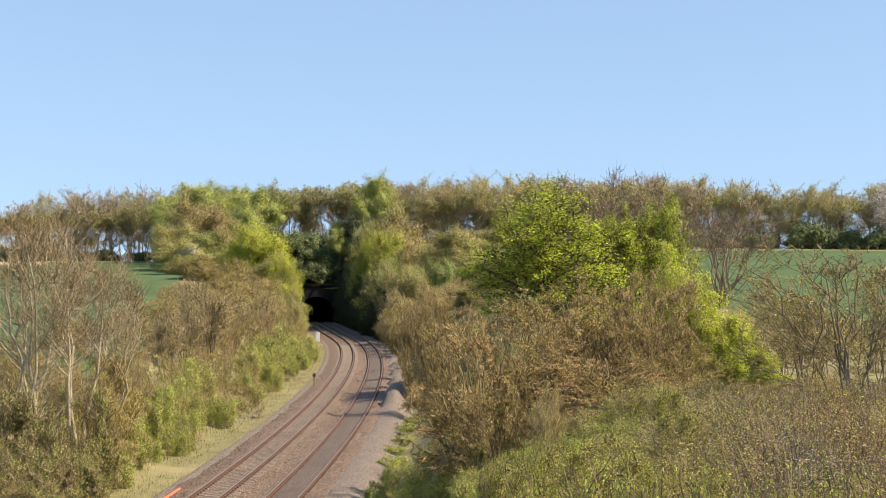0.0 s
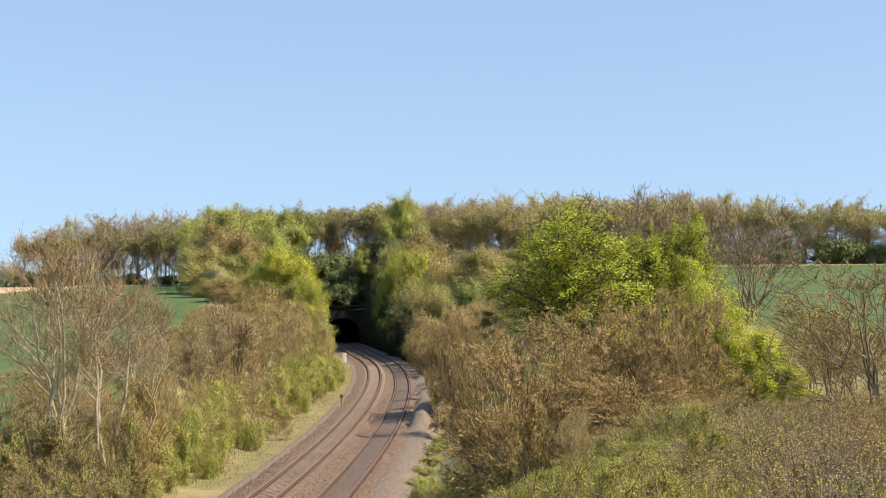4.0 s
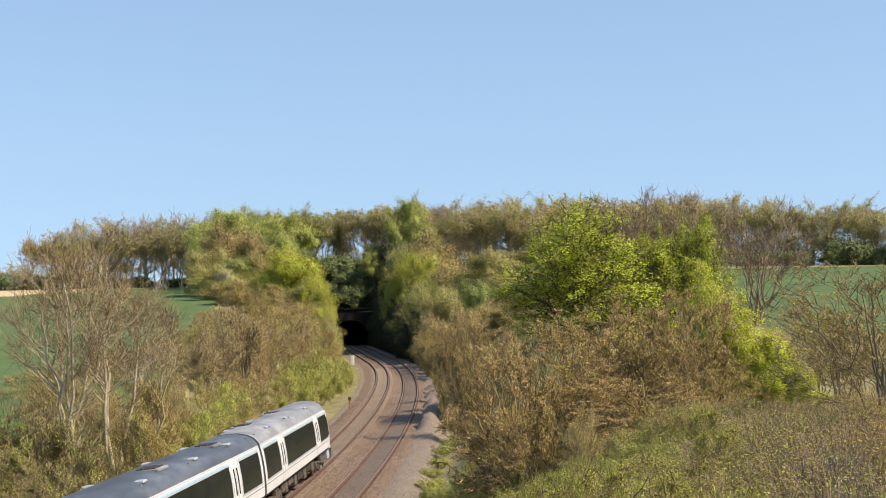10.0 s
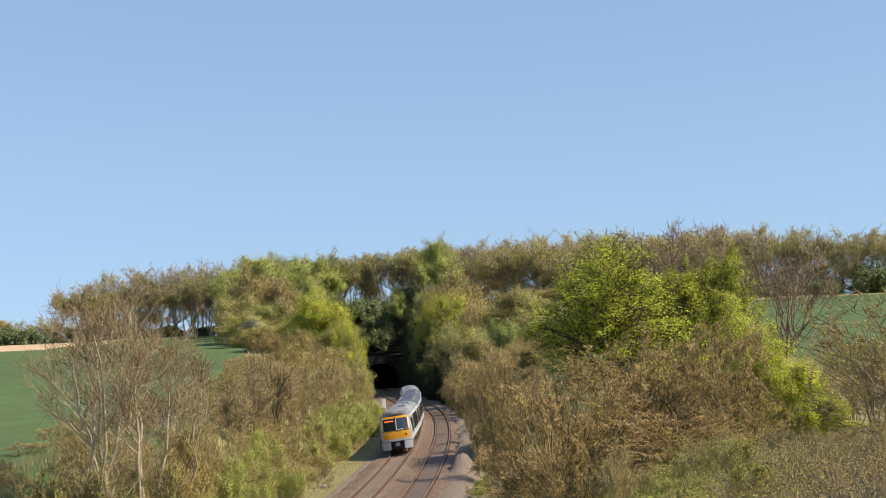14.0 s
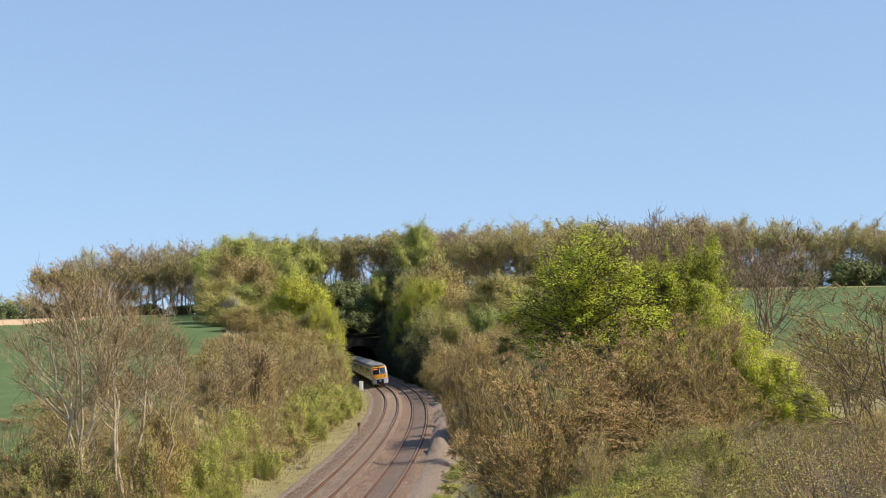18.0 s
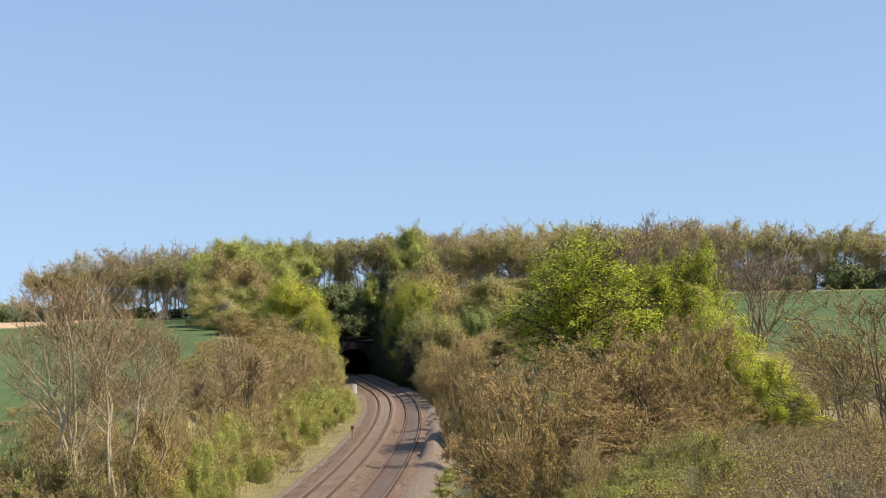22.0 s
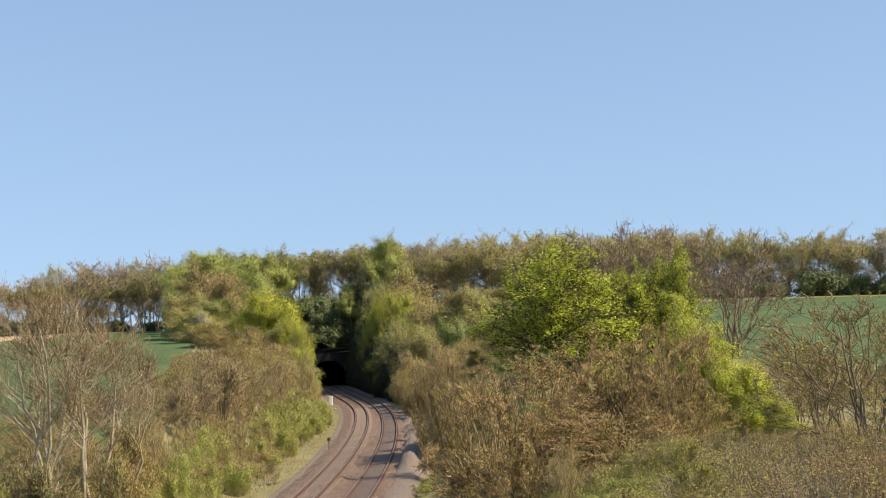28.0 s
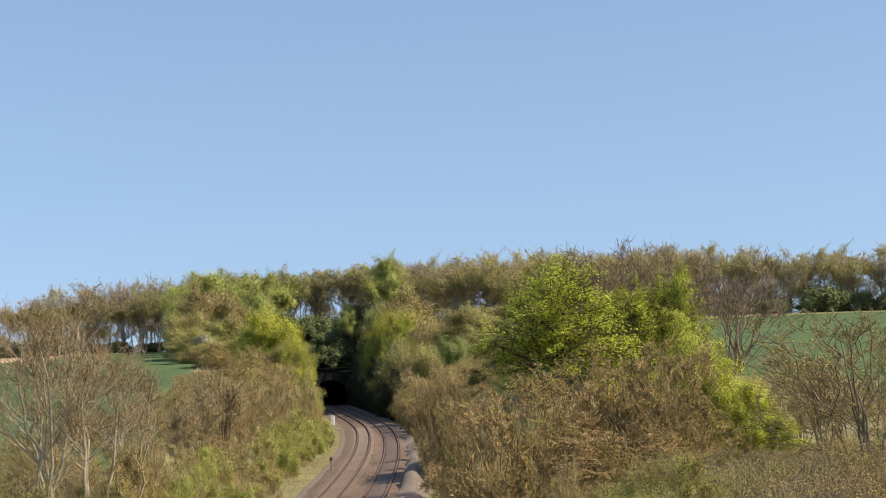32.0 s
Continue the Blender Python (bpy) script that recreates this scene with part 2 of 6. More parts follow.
def ground_z(x, y):
    x, y = np.asarray(x, float), np.asarray(y, float)
    u = x - track_x(y)
    f = field_level(x, y)
    deep = smooth((y - 180) / 100)
    wide = smooth((y - 180) / 60) * smooth((385 - y) / 40)  # the banks lie back where the woods come down
    lw, rw = (1.15 - 0.3 * deep) * f + 6.5 - 3 * deep + 8 * wide, 13 * wide + (1.1 - 0.4 * deep + 0.7 * smooth((y - 6) / 14) * smooth((75 - y) / 20) - 0.6 * smooth((14 - y) / 10)) * f + 2.5
    t = np.where(u < 1.6, (-u - 4.4) / lw, (u - 6.5) / rw)
    lump = 0.28 * wobble(x, y, 2.6) * smooth(t * 6) * smooth((1.6 - t) * 2)
    z = -0.5 + (f + 0.5) * smooth(t) + lump
    end = 7.6 + 0.9 * (y - PORTAL_Y)
    return np.where(y > PORTAL_Y, np.maximum(z, np.minimum(end, f)), z)


def seg(*runs):
    return np.concatenate([np.arange(a, b, s) for a, b, s in runs])


def np_mesh(name, verts, quads, mat, smooth_faces=False):
    me = bpy.data.meshes.new(name)
    verts, quads = np.asarray(verts, np.float32), np.asarray(quads, np.int32)
    me.vertices.add(len(verts))
    me.vertices.foreach_set("co", verts.ravel())
    me.loops.add(quads.size)
    me.loops.foreach_set("vertex_index", quads.ravel())
    me.polygons.add(len(quads))
    me.polygons.foreach_set("loop_start", np.arange(0, quads.size, 4, dtype=np.int32))
    if smooth_faces:
        me.polygons.foreach_set("use_smooth", np.ones(len(quads), dtype=bool))
    me.materials.append(mat)
    me.update(calc_edges=True)
    return me


def grid_quads(rows, cols):
    i = np.arange(rows * cols).reshape(rows, cols)
    return np.stack([i[:-1, :-1], i[:-1, 1:], i[1:, 1:], i[1:, :-1]], -1).reshape(-1, 4)


def part(name, bm, mat, parent, label=""):
    """Links a bmesh or a mesh as one mesh object under a thing or a part."""
    if isinstance(bm, bmesh.types.BMesh):
        me = bpy.data.meshes.new(name)
        bm.to_mesh(me)
        bm.free()
        me.materials.append(mat)
    else:
        me = bm
    ob = new(name, me)
    ob.parent = parent
    return tagged(ob, label)


def box(bm, x0, x1, y0, y1, z0, z1, bevel=0.0):
    b = bmesh.new()
    bmesh.ops.create_cube(b, size=1)
    bmesh.ops.transform(b, matrix=Matrix.LocRotScale(((x0 + x1) / 2, (y0 + y1) / 2, (z0 + z1) / 2), None, (x1 - x0, y1 - y0, z1 - z0)), verts=b.verts)
    if bevel:
        bmesh.ops.bevel(b, geom=b.edges, offset=bevel, segments=1, affect="EDGES")
    me = bpy.data.meshes.new("box")
    b.to_mesh(me)
    b.free()
    bm.from_mesh(me)
    bpy.data.meshes.remove(me)
    return bm


def boxed(*sides, bevel=0.0):
    bm = bmesh.new()
    for s in sides:
        box(bm, *s, bevel=bevel)
    return bm


# ---- ground ----
def build_ground():
    us = np.concatenate([-np.geomspace(1800, 62, 26), seg((-60, -30, 3), (-30, 30, 1.0), (30, 60, 3)), np.geomspace(60, 1800, 26)])
    ys = np.concatenate([seg((-700, -60, 40), (-60, 20, 6), (20, PORTAL_Y, 2)), [PORTAL_Y - 0.05, PORTAL_Y + 0.05], seg((382, 420, 3), (420, 700, 20)), np.geomspace(700, 4200, 20)])
    yy, uu = np.meshgrid(ys, us, indexing="ij")
    xx = track_x(np.clip(yy, -60, 400)) + uu
    zz = ground_z(xx, yy)
    quads = grid_quads(len(ys), len(us))
    # the tunnel's mouth stays open
    row = int(np.searchsorted(ys, PORTAL_Y)) - 1
    r, c = quads[:, 0] // len(us), quads[:, 0] % len(us)
    quads = quads[~((r == row) & (us[c] > -4.5) & (us[c] < 7.0))]
    me = np_mesh("ground", np.stack([xx, yy, zz], -1).reshape(-1, 3), quads, GROUND, True)
    me.materials.append(FIELD)
    me.materials.append(PLOUGH)
    mid = np.stack([xx, yy], -1).reshape(-1, 2)[quads].mean(1)
    u = mid[:, 0] - track_x(mid[:, 1])
    f = field_level(mid[:, 0], mid[:, 1])
    left = (u < -(7.5 + 1.15 * f) - 7 * smooth((mid[:, 1] - 200) / 60)) & (mid[:, 1] < 392)
    right = (u > 26 + 1.1 * f) & (mid[:, 1] > 95) & (mid[:, 1] < 376)
    idx = np.where(left | right | (mid[:, 1] > 460), 1, 0)
    idx[(mid[:, 0] < -96) & (mid[:, 1] > 340) & (mid[:, 1] < 470)] = 2
    me.polygons.foreach_set("material_index", idx.astype(np.int32))
    return tagged(new("ground", me), "grassy cutting banks and young green fields rising to a ridge", "ground", kind="structure")


build_ground()


# ---- permanent way ----
def along(y0, y1, step):
    return np.arange(y0, y1 + step / 2, step)


def strip(name, ys, profile, mat, lump=None):
    """A strip along the near track: profile rows (u, z)."""
    cx, rx, ry = track_frame(ys)
    u, z = np.array([p[0] for p in profile], float), np.array([p[1] for p in profile], float)
    V = np.stack([cx[:, None] + rx[:, None] * u, ys[:, None] + ry[:, None] * u, np.broadcast_to(z, (len(ys), len(u)))], -1).copy()
    if lump is not None:
        V[..., 2] += lump(V[..., 0], V[..., 1], u)
    return np_mesh(name, V.reshape(-1, 3), grid_quads(len(ys), len(u)), mat, True)


def ballast_bumps(x, y, u):
    low = np.where(np.abs(u) < 1.25, 0.2, 1.0)  # the cribs lie level, so that the sleepers show
    return low * (0.035 * wobble(x, y, 0.9) + 0.05 * wobble(x, y, 3.1)) - np.where(np.abs(u) < 1.25, 0.012, 0.0)


G, C = TRACK_GAP, CANT
bed = [(-2.7, -0.54), (-2.3, -0.46), (-1.6, -0.30), (-1.2, -0.27), (-0.75, -0.25), (0, -0.178), (0.75, -0.11), (1.2, -0.05),
       (1.6, -0.22), (G - 1.2, -0.25), (G - 0.75, -0.235), (G, -0.21), (G + 0.75, -0.1), (G + 1.2, 0.0), (G + 1.7, -0.12)]
ys_bed = np.concatenate([along(-420, 30, 6), along(32, PORTAL_Y + 4, 0.8), along(PORTAL_Y + 8, 960, 12)])
ballast = tagged(new("ballast", strip("ballast", ys_bed, bed, BALLAST, ballast_bumps)), "rust-brown stone ballast under two railway tracks", "ballast", kind="structure")


tagged(new("ballast_infill", strip("ballast_infill", along(40, PORTAL_Y, 0.8), [(G - 0.70, -0.22), (G - 0.55, -0.185), (G, -0.13), (G + 0.55, -0.08), (G + 0.70, -0.10)], BALLAST_DARK, lambda x, y, u: 0.02 * wobble(x, y, 0.9))),
       "dark clean ballast filling the far track between its rails", "ballast", kind="structure")


def heaps(x, y, u):
    """Dumped ballast in a row of low heaps beside the far track."""
    s = smooth((u - G - 1.3) / 0.9) * smooth((G + 4.0 - u) / 1.5)
    crest = sum(h * np.exp(-((y - c + 0.4 * (u - G - 2.5)) / 3.3) ** 2) for c, h in ((119.0, 1.15), (132.5, 0.9), (144.0, 0.85), (158.5, 0.8), (174.0, 0.6), (190.0, 0.4)))
    return s * (0.06 + crest) + 0.03 * wobble(x, y, 0.7)


shoulder = [(G + 1.35, -0.16), (G + 1.65, -0.15), (G + 2.0, -0.14), (G + 2.5, -0.15), (G + 2.8, -0.2), (G + 3.2, -0.32), (G + 3.6, -0.44), (G + 4.0, -0.6)]
tagged(new("ballast_shoulder", strip("ballast_shoulder", along(30, 378, 0.5), shoulder, BALLAST_NEW, heaps)),
       "heaped pale new ballast on the track's shoulder", "ballast", kind="structure")
tagged(new("cess_path", strip("cess_path", along(30, 378, 1.0), [(-3.0, -0.56), (-2.8, -0.45), (-2.5, -0.44), (-2.2, -0.47)], CESS, lambda x, y, u: 0.03 * wobble(x, y, 0.8))),
       "grey gravelled path beside the ballast", "path", kind="structure")

RAIL = [(-0.07, -0.159), (-0.07, -0.147), (-0.012, -0.125), (-0.012, -0.045), (-0.036, -0.035), (-0.036, -0.004), (-0.028, 0.0), (0.028, 0.0),
        (0.036, -0.004), (0.036, -0.035), (0.012, -0.045), (0.012, -0.125), (0.07, -0.147), (0.07, -0.159)]


def build_track(offset, label):
    base = tagged(new("railway_track"), label, "railway track", group="railway tracks")
    ys = np.concatenate([along(-420, 20, 10), along(24, 360, 2), along(372, 960, 12)])
    for side in (-1, 1):
        o, dz = offset + side * 0.7525, side * 0.7525 * C
        part("rail", strip("rail", ys, [(o + a, b + dz) for a, b in RAIL[1:-1]], RUST), None, base)
        part("rail_head", strip("rail_head", ys, [(o - 0.036, -0.008 + dz), (o - 0.028, 0.003 + dz), (o + 0.028, 0.003 + dz), (o + 0.036, -0.008 + dz)], STEEL), None, base, "polished steel running surface")
    return base


tracks = [build_track(0.0, "rusty curved railway track with steel-topped rails on brown ballast"),
          build_track(G, "curved railway track with worn rails beside pale ballast")]


def build_sleepers():
    me_ob = boxed((-1.25, 1.25, -0.13, 0.13, -0.36, -0.155), bevel=0.015)
    me = bpy.data.meshes.new("sleeper")
    me_ob.to_mesh(me)
    me_ob.free()
    me.materials.append(SLEEPER)
    for base, off in zip(tracks, (0.0, G)):
        ys = 52 + 0.65 * np.arange(290)
        cx, rx, ry = track_frame(ys)
        clips = []
        one = np.array([(i, j, k) for k in (-0.155, -0.085) for i, j in ((-0.05, -0.075), (0.05, -0.075), (0.05, 0.075), (-0.05, 0.075))])
        faces = np.array([(0, 1, 5, 4), (1, 2, 6, 5), (2, 3, 7, 6), (3, 0, 4, 7), (4, 5, 6, 7)])
        for y, x, a, b in zip(ys, cx, rx, ry):
            m = pose(x + a * off, y + b * off, 0, 0, -math.degrees(C), math.degrees(math.atan2(b, a)))
            s = new("sleeper", me)
            s.parent = base
            s.matrix_basis = m
            R = np.array(m)
            for side in (-0.8625, -0.6425, 0.6425, 0.8625):
                clips.append(((one + np.array([side, 0, 0])) @ R[:3, :3].T + R[:3, 3], faces))
        tagged(part("fastening_strip", np_mesh("fastening_strip", *joined(clips), RUST), None, base), "rusty rail fastenings", kind="stuff")


# ---- plants ----
UP = np.array([0.0, 0.0, 1.0])


def unit(v):
    return v / np.maximum(np.linalg.norm(v, axis=-1, keepdims=True), 1e-9)


def reach(rng, p, q, segs, bow, wander):
    """Curved branches from p to q that set out sideways and then rise (bow > 0) or hang."""
    t = np.linspace(0, 1, segs + 1)[None, :, None]
    d = q - p
    L = np.linalg.norm(d, axis=1)[:, None]
    c = p + d * np.array([0.55, 0.55, 0.5 - bow])
    P = p[:, None] * (1 - t) ** 2 + 2 * c[:, None] * t * (1 - t) + q[:, None] * t ** 2
    P[:, 1:-1] += rng.normal(0, 1, P[:, 1:-1].shape) * (wander * L)[:, None]
    return P


def pick(P, idx, f):
    """The points at fraction f along the branches idx."""
    k = P.shape[1] - 1
    f = np.clip(f, 0, 0.999) * k
    a = f.astype(int)
    w = (f - a)[:, None]
    return P[idx, a] * (1 - w) + P[idx, a + 1] * w


def tubes(P, r0, r1, sides):
    n, k, _ = P.shape
    T = unit(np.gradient(P, axis=1))
    if sides == 2:  # thin twigs: flat strips turned at random
        r = (r0[:, None] + (r1 - r0)[:, None] * np.linspace(0, 1, k))[..., None] * 1.3
        spin = np.sin(np.arange(n) * 12.9898)[:, None, None] * np.array([1.0, 0.3, 0.2]) + np.cos(np.arange(n) * 78.233)[:, None, None] * np.array([0.2, 1.0, 0.4]) + 0.1
        A = unit(np.cross(T, spin))
        V = np.stack([P - A * r, P + A * r], 2)
        i = np.arange(n * k * 2).reshape(n, k, 2)
        return V.reshape(-1, 3), np.stack([i[:, :-1, 0], i[:, :-1, 1], i[:, 1:, 1], i[:, 1:, 0]], -1).reshape(-1, 4)
    ref = np.where(np.abs(T[..., 2:3]) > 0.9, np.array([1.0, 0, 0]), UP)
    A = unit(np.cross(T, ref))
    B = np.cross(T, A)
    r = (r0[:, None] + (r1 - r0)[:, None] * np.linspace(0, 1, k))[..., None, None]
    a = np.arange(sides) * 2 * np.pi / sides
    V = P[:, :, None] + r * (A[:, :, None] * np.cos(a)[:, None] + B[:, :, None] * np.sin(a)[:, None])
    i = np.arange(n * k * sides).reshape(n, k, sides)
    j = np.roll(i, -1, 2)
    Q = np.stack([i[:, :-1], j[:, :-1], j[:, 1:], i[:, 1:]], -1).reshape(-1, 4)
    return V.reshape(-1, 3), Q


def leaf_quads(rng, c, size, flat=0.3, facing=None):
    """Small diamond leaves; facing: the way out of the crown, towards which they turn."""
    n = len(c)
    nrm = rng.normal(0, 1, (n, 3)) + UP * flat * 3
    if facing is not None:
        nrm = nrm + facing
    nrm = unit(nrm)
    a = unit(np.cross(nrm, rng.normal(0, 1, (n, 3))))
    b = np.cross(nrm, a)
    s = (size * rng.uniform(0.6, 1.35, n))[:, None]
    V = np.stack([c - a * s, c + b * s * 0.6 - a * s * 0.1, c + a * s, c - b * s * 0.6 + a * s * 0.1], 1).reshape(-1, 3)
    return V, np.arange(n * 4).reshape(n, 4)


def joined(chunks):
    vs, qs, o = [], [], 0
    for v, q in chunks:
        vs.append(v)
        qs.append(q + o)
        o += len(v)
    return np.concatenate(vs), np.concatenate(qs)


def plant(name, label, category, seed, height, spread, bark, foliage, stems=1, base=0.08, radius=None, orders=(14, 6, 6), clear=0.3, bow=0.15, wander=0.06, twig=0.012,
          leaves=4, leaf_size=0.05, fluff=0.12, flat=0.3, sides=(6, 4, 3, 2), group="", second=None, clump=None, reach2=0.2, reach3=0.09, rise=0.4, rough=0.22, shell=0.45, core=0.75, outward=0.8, puff=1.2, gather=0.9, exact=False, twig_bark=None, splay=0.0):
    """A tree or bush: stems, limbs, branches and twigs that fill a lumpy dome; trunk (wood) and crown (leaves or buds) under one empty at its foot."""
    rng = np.random.default_rng(seed)
    clump = clump or spread / 3
    root = tagged(new(name), label, category, group)
    SIZE[root.name] = (height, spread)
    n1, n2, n3 = orders
    half = np.array([spread / 2, spread / 2, height * (1 - clear) / 2])
    mid = np.array([0, 0, height * (1 + clear) / 2])

    def inside(E):
        """Pulls points into the dome, whose outline is lumpy."""
        v = (E - mid) / half
        r = np.linalg.norm(v, axis=1)
        u = v / np.maximum(r, 1e-6)[:, None]
        lim = 1.04 - rough * 0.5 + rough * 1.2 * wobble(u[:, 0] * 2 + seed, u[:, 1] * 2 + u[:, 2] * 2.3, 0.55)
        lim = np.where(v[:, 2] < 0, np.maximum(lim, 0.8), lim)
        E = mid + half * v * np.minimum(1, lim / np.maximum(r, 1e-6))[:, None] * (1 + 0.05 * rng.normal(0, 1, len(v)))[:, None]
        E[:, 2] = np.maximum(E[:, 2], 0.06 * height * rng.uniform(0.3, 1.5, len(v)))
        return E

    a = rng.uniform(0, 2 * np.pi, stems)
    k = np.sqrt((np.arange(stems) + 0.5) / stems) if stems > 1 else np.zeros(1)
    foot = np.stack([np.cos(a) * k * base * spread, np.sin(a) * k * base * spread, np.full(stems, -0.15)], 1)
    lean = k * spread * 0.34 * rng.uniform(0.7, 1.2, stems)
    top = np.stack([np.cos(a) * lean, np.sin(a) * lean, height * core * (1 - 0.25 * k) * rng.uniform(0.85, 1.1, stems)], 1)
    if splay:  # stems that fan out from the foot to the skin of the dome
        out = k * spread * 0.46 * splay * rng.uniform(0.85, 1.05, stems)
        top = np.stack([np.cos(a) * out, np.sin(a) * out, height * (0.2 + 0.7 * np.sqrt(1 - 0.97 * k ** 2)) * rng.uniform(0.85, 1.05, stems)], 1)
    if stems == 1:
        top[:, :2] += rng.normal(0, 0.03 * height, (1, 2))
    S = reach(rng, foot, top, 7, -0.12, 0.018)
    rs = np.full(stems, radius or height * 0.018) * rng.uniform(0.7, 1.1, stems)
    wood = [(S, rs, rs * 0.3, sides[0])]
    # limbs
    v = unit(rng.normal(0, 1, (n1, 3)))
    v[:, 2] = np.where(rng.uniform(size=n1) < 0.75, np.abs(v[:, 2]), v[:, 2])
    E = inside(mid + v * half * (1 - shell * rng.uniform(0, 1, n1)[:, None]))
    j = np.argmin(((E[:, None, :2] - top[None, :, :2]) ** 2).sum(2) + rng.uniform(0, (spread * 0.2) ** 2, (n1, stems)), axis=1)
    dist = np.hypot(E[:, 0] - top[j, 0], E[:, 1] - top[j, 1])
    f = np.clip((E[:, 2] - rise * dist - 0.1 * height) / top[j, 2], 0.1 if stems > 1 else max(0.18, clear * 0.8), 0.97)
    P1 = reach(rng, pick(S, j, f), E, 5, bow, wander * 0.6)
    r1 = np.maximum(rs[j] * (1 - 0.7 * f) * 0.55, twig * 1.8)
    wood.append((P1, r1, np.maximum(r1 * 0.3, twig * 1.2), sides[1]))
    # branches
    j = np.repeat(np.arange(n1), n2)
    f = rng.uniform(0.25, 1, len(j))
    p = pick(P1, j, f)
    out = unit(p - np.array([0, 0, height * 0.25]))
    d = unit(rng.normal(0, 1, p.shape) + (0.1 + outward) * out + UP * 0.25)
    E = inside(p + d * (spread * reach2 * rng.uniform(0.5, 1.2, len(j)))[:, None])
    P2 = reach(rng, p, E, 3, bow * 0.6, wander)
    r2 = np.maximum(r1[j] * (1 - 0.7 * f) * 0.6, twig * 1.3)
    wood.append((P2, r2, np.maximum(r2 * 0.4, twig * 0.8), sides[2]))
    # twigs
    j = np.repeat(np.arange(len(P2)), n3)
    f = rng.uniform(0.15, 1, len(j))
    p = pick(P2, j, f)
    out = unit(p - np.array([0, 0, height * 0.25]))
    d = unit(rng.normal(0, 1, p.shape) + outward * out + UP * 0.35)
    P3 = reach(rng, p, p + d * (spread * reach3 * rng.uniform(0.5, 1.3, len(j)))[:, None], 1 if sides[2] == 2 else 2, 0.05, wander)
    r3 = np.full(len(j), twig)
    wood.append((P3, r3, r3 * 0.5, sides[3]))
    V, Q = joined([tubes(q, s, e, n) for q, s, e, n in (wood[:3] if twig_bark else wood)])
    part("trunk", np_mesh("trunk", V, Q, bark, True), None, root)
    if twig_bark:
        part("brushwood", np_mesh("brushwood", *tubes(P3, r3, r3 * 0.5, sides[3]), twig_bark, True), None, root)
    if exact:
        SIZE[root.name] = (float(np.quantile(P3[..., 2], 0.995)), 2 * float(np.quantile(np.abs(P3[..., :2]), 0.985)))
    if leaves:
        n = len(P3)
        g = P3[:, -1] / clump
        limb = np.arange(n) // (n2 * n3)
        weight = np.exp(gather * (wobble(g[:, 0] + seed, g[:, 1], 0.3) + wobble(g[:, 1] + g[:, 2], g[:, 2] - seed, 0.27)))
        for frac, mat, nm in ([(1.0, foliage, "crown")] if second is None else [(0.72, foliage, "crown"), (0.28, second, "mixed_leaves")]):
            m = int(n * leaves * frac)
            i = rng.choice(n, m, p=weight / weight.sum())
            c = pick(P3, i, rng.uniform(0.1, 1, m)) + rng.normal(0, fluff, (m, 3))
            facing = puff * (0.7 * unit((c - mid) / half) + unit(c - P1[limb[i], -1] * 0.9 - mid * 0.1))
            part(nm, np_mesh(nm, *leaf_quads(rng, c, leaf_size, flat, facing), mat), None, root)
    return root


SIZE = {}


def settle(ob, x, y, height, width, turn, sink=0.0):
    """Stands a plant of that height and width on the ground: the kind itself first, copies of it after that."""
    h, w = SIZE[ob.name]
    m = pose(x, y, float(ground_z(x, y)) - sink, 0, 0, turn) @ Matrix.Diagonal((width / w, width / w, height / h, 1))
    if ob.get("used"):
        return copy_thing(ob, m @ Matrix.Diagonal((1 / ob.scale[0], 1 / ob.scale[1], 1 / ob.scale[2], 1)))
    ob["used"] = True
    ob.matrix_basis = m
    return ob


def plantings(kinds, rows, seed, vary=0.06):
    """Plants of these kinds at rows of x, y, height, width."""
    rng = np.random.default_rng(seed)
    for n, (x, y, h, w) in enumerate(rows):
        k = 1 + vary * rng.normal()
        settle(kinds[n % len(kinds)], x, y, h * k, w * (1 + vary * rng.normal()), rng.uniform(0, 360))


WILLOW_ROWS = [  # x, y, height, width
    (-32.2, 282.0, 14.6, 11.0), (-27.8, 272.0, 13.3, 6.8), (-36.1, 290.0, 10.8, 7.2), (-25.5, 266.0, 11.6, 4.6), (-25.6, 260.0, 8.1, 4.5), (-13.5, 326.0, 16.3, 9.7), (-15.7, 332.0, 14.8, 6.0), (-11.3, 312.0, 12.8, 6.5),
]
OLIVE_ROWS = [  # x, y, height, width
    (-47.3, 300.0, 6.5, 11.7), (-39.7, 294.0, 7.2, 9.4), (-39.9, 281.0, 3.0, 8.2), (-26.0, 264.0, 10.0, 5.7), (-24.4, 258.0, 8.1, 5.0), (-22.9, 251.0, 6.3, 4.0), (-21.9, 246.0, 4.7, 3.1), (-53.5, 325.0, 9.3, 9.0),
    (-46.3, 315.0, 8.8, 9.8), (-33.9, 284.0, 8.6, 6.9), (-29.6, 272.0, 9.1, 6.6), (-8.4, 288.0, 10.5, 11.2), (-4.7, 276.0, 8.3, 8.0), (2.8, 292.0, 8.9, 9.8), (7.0, 296.0, 3.8, 8.6), (0.1, 312.0, 7.1, 9.1),
    (9.6, 320.0, 6.1, 10.0), (-3.1, 262.0, 7.7, 6.4), (-6.1, 274.0, 7.1, 5.7), (3.3, 268.0, 6.3, 7.4), (6.9, 262.0, 3.4, 7.3), (11.1, 275.0, 2.6, 8.6), (15.2, 280.0, 3.2, 8.7),
]
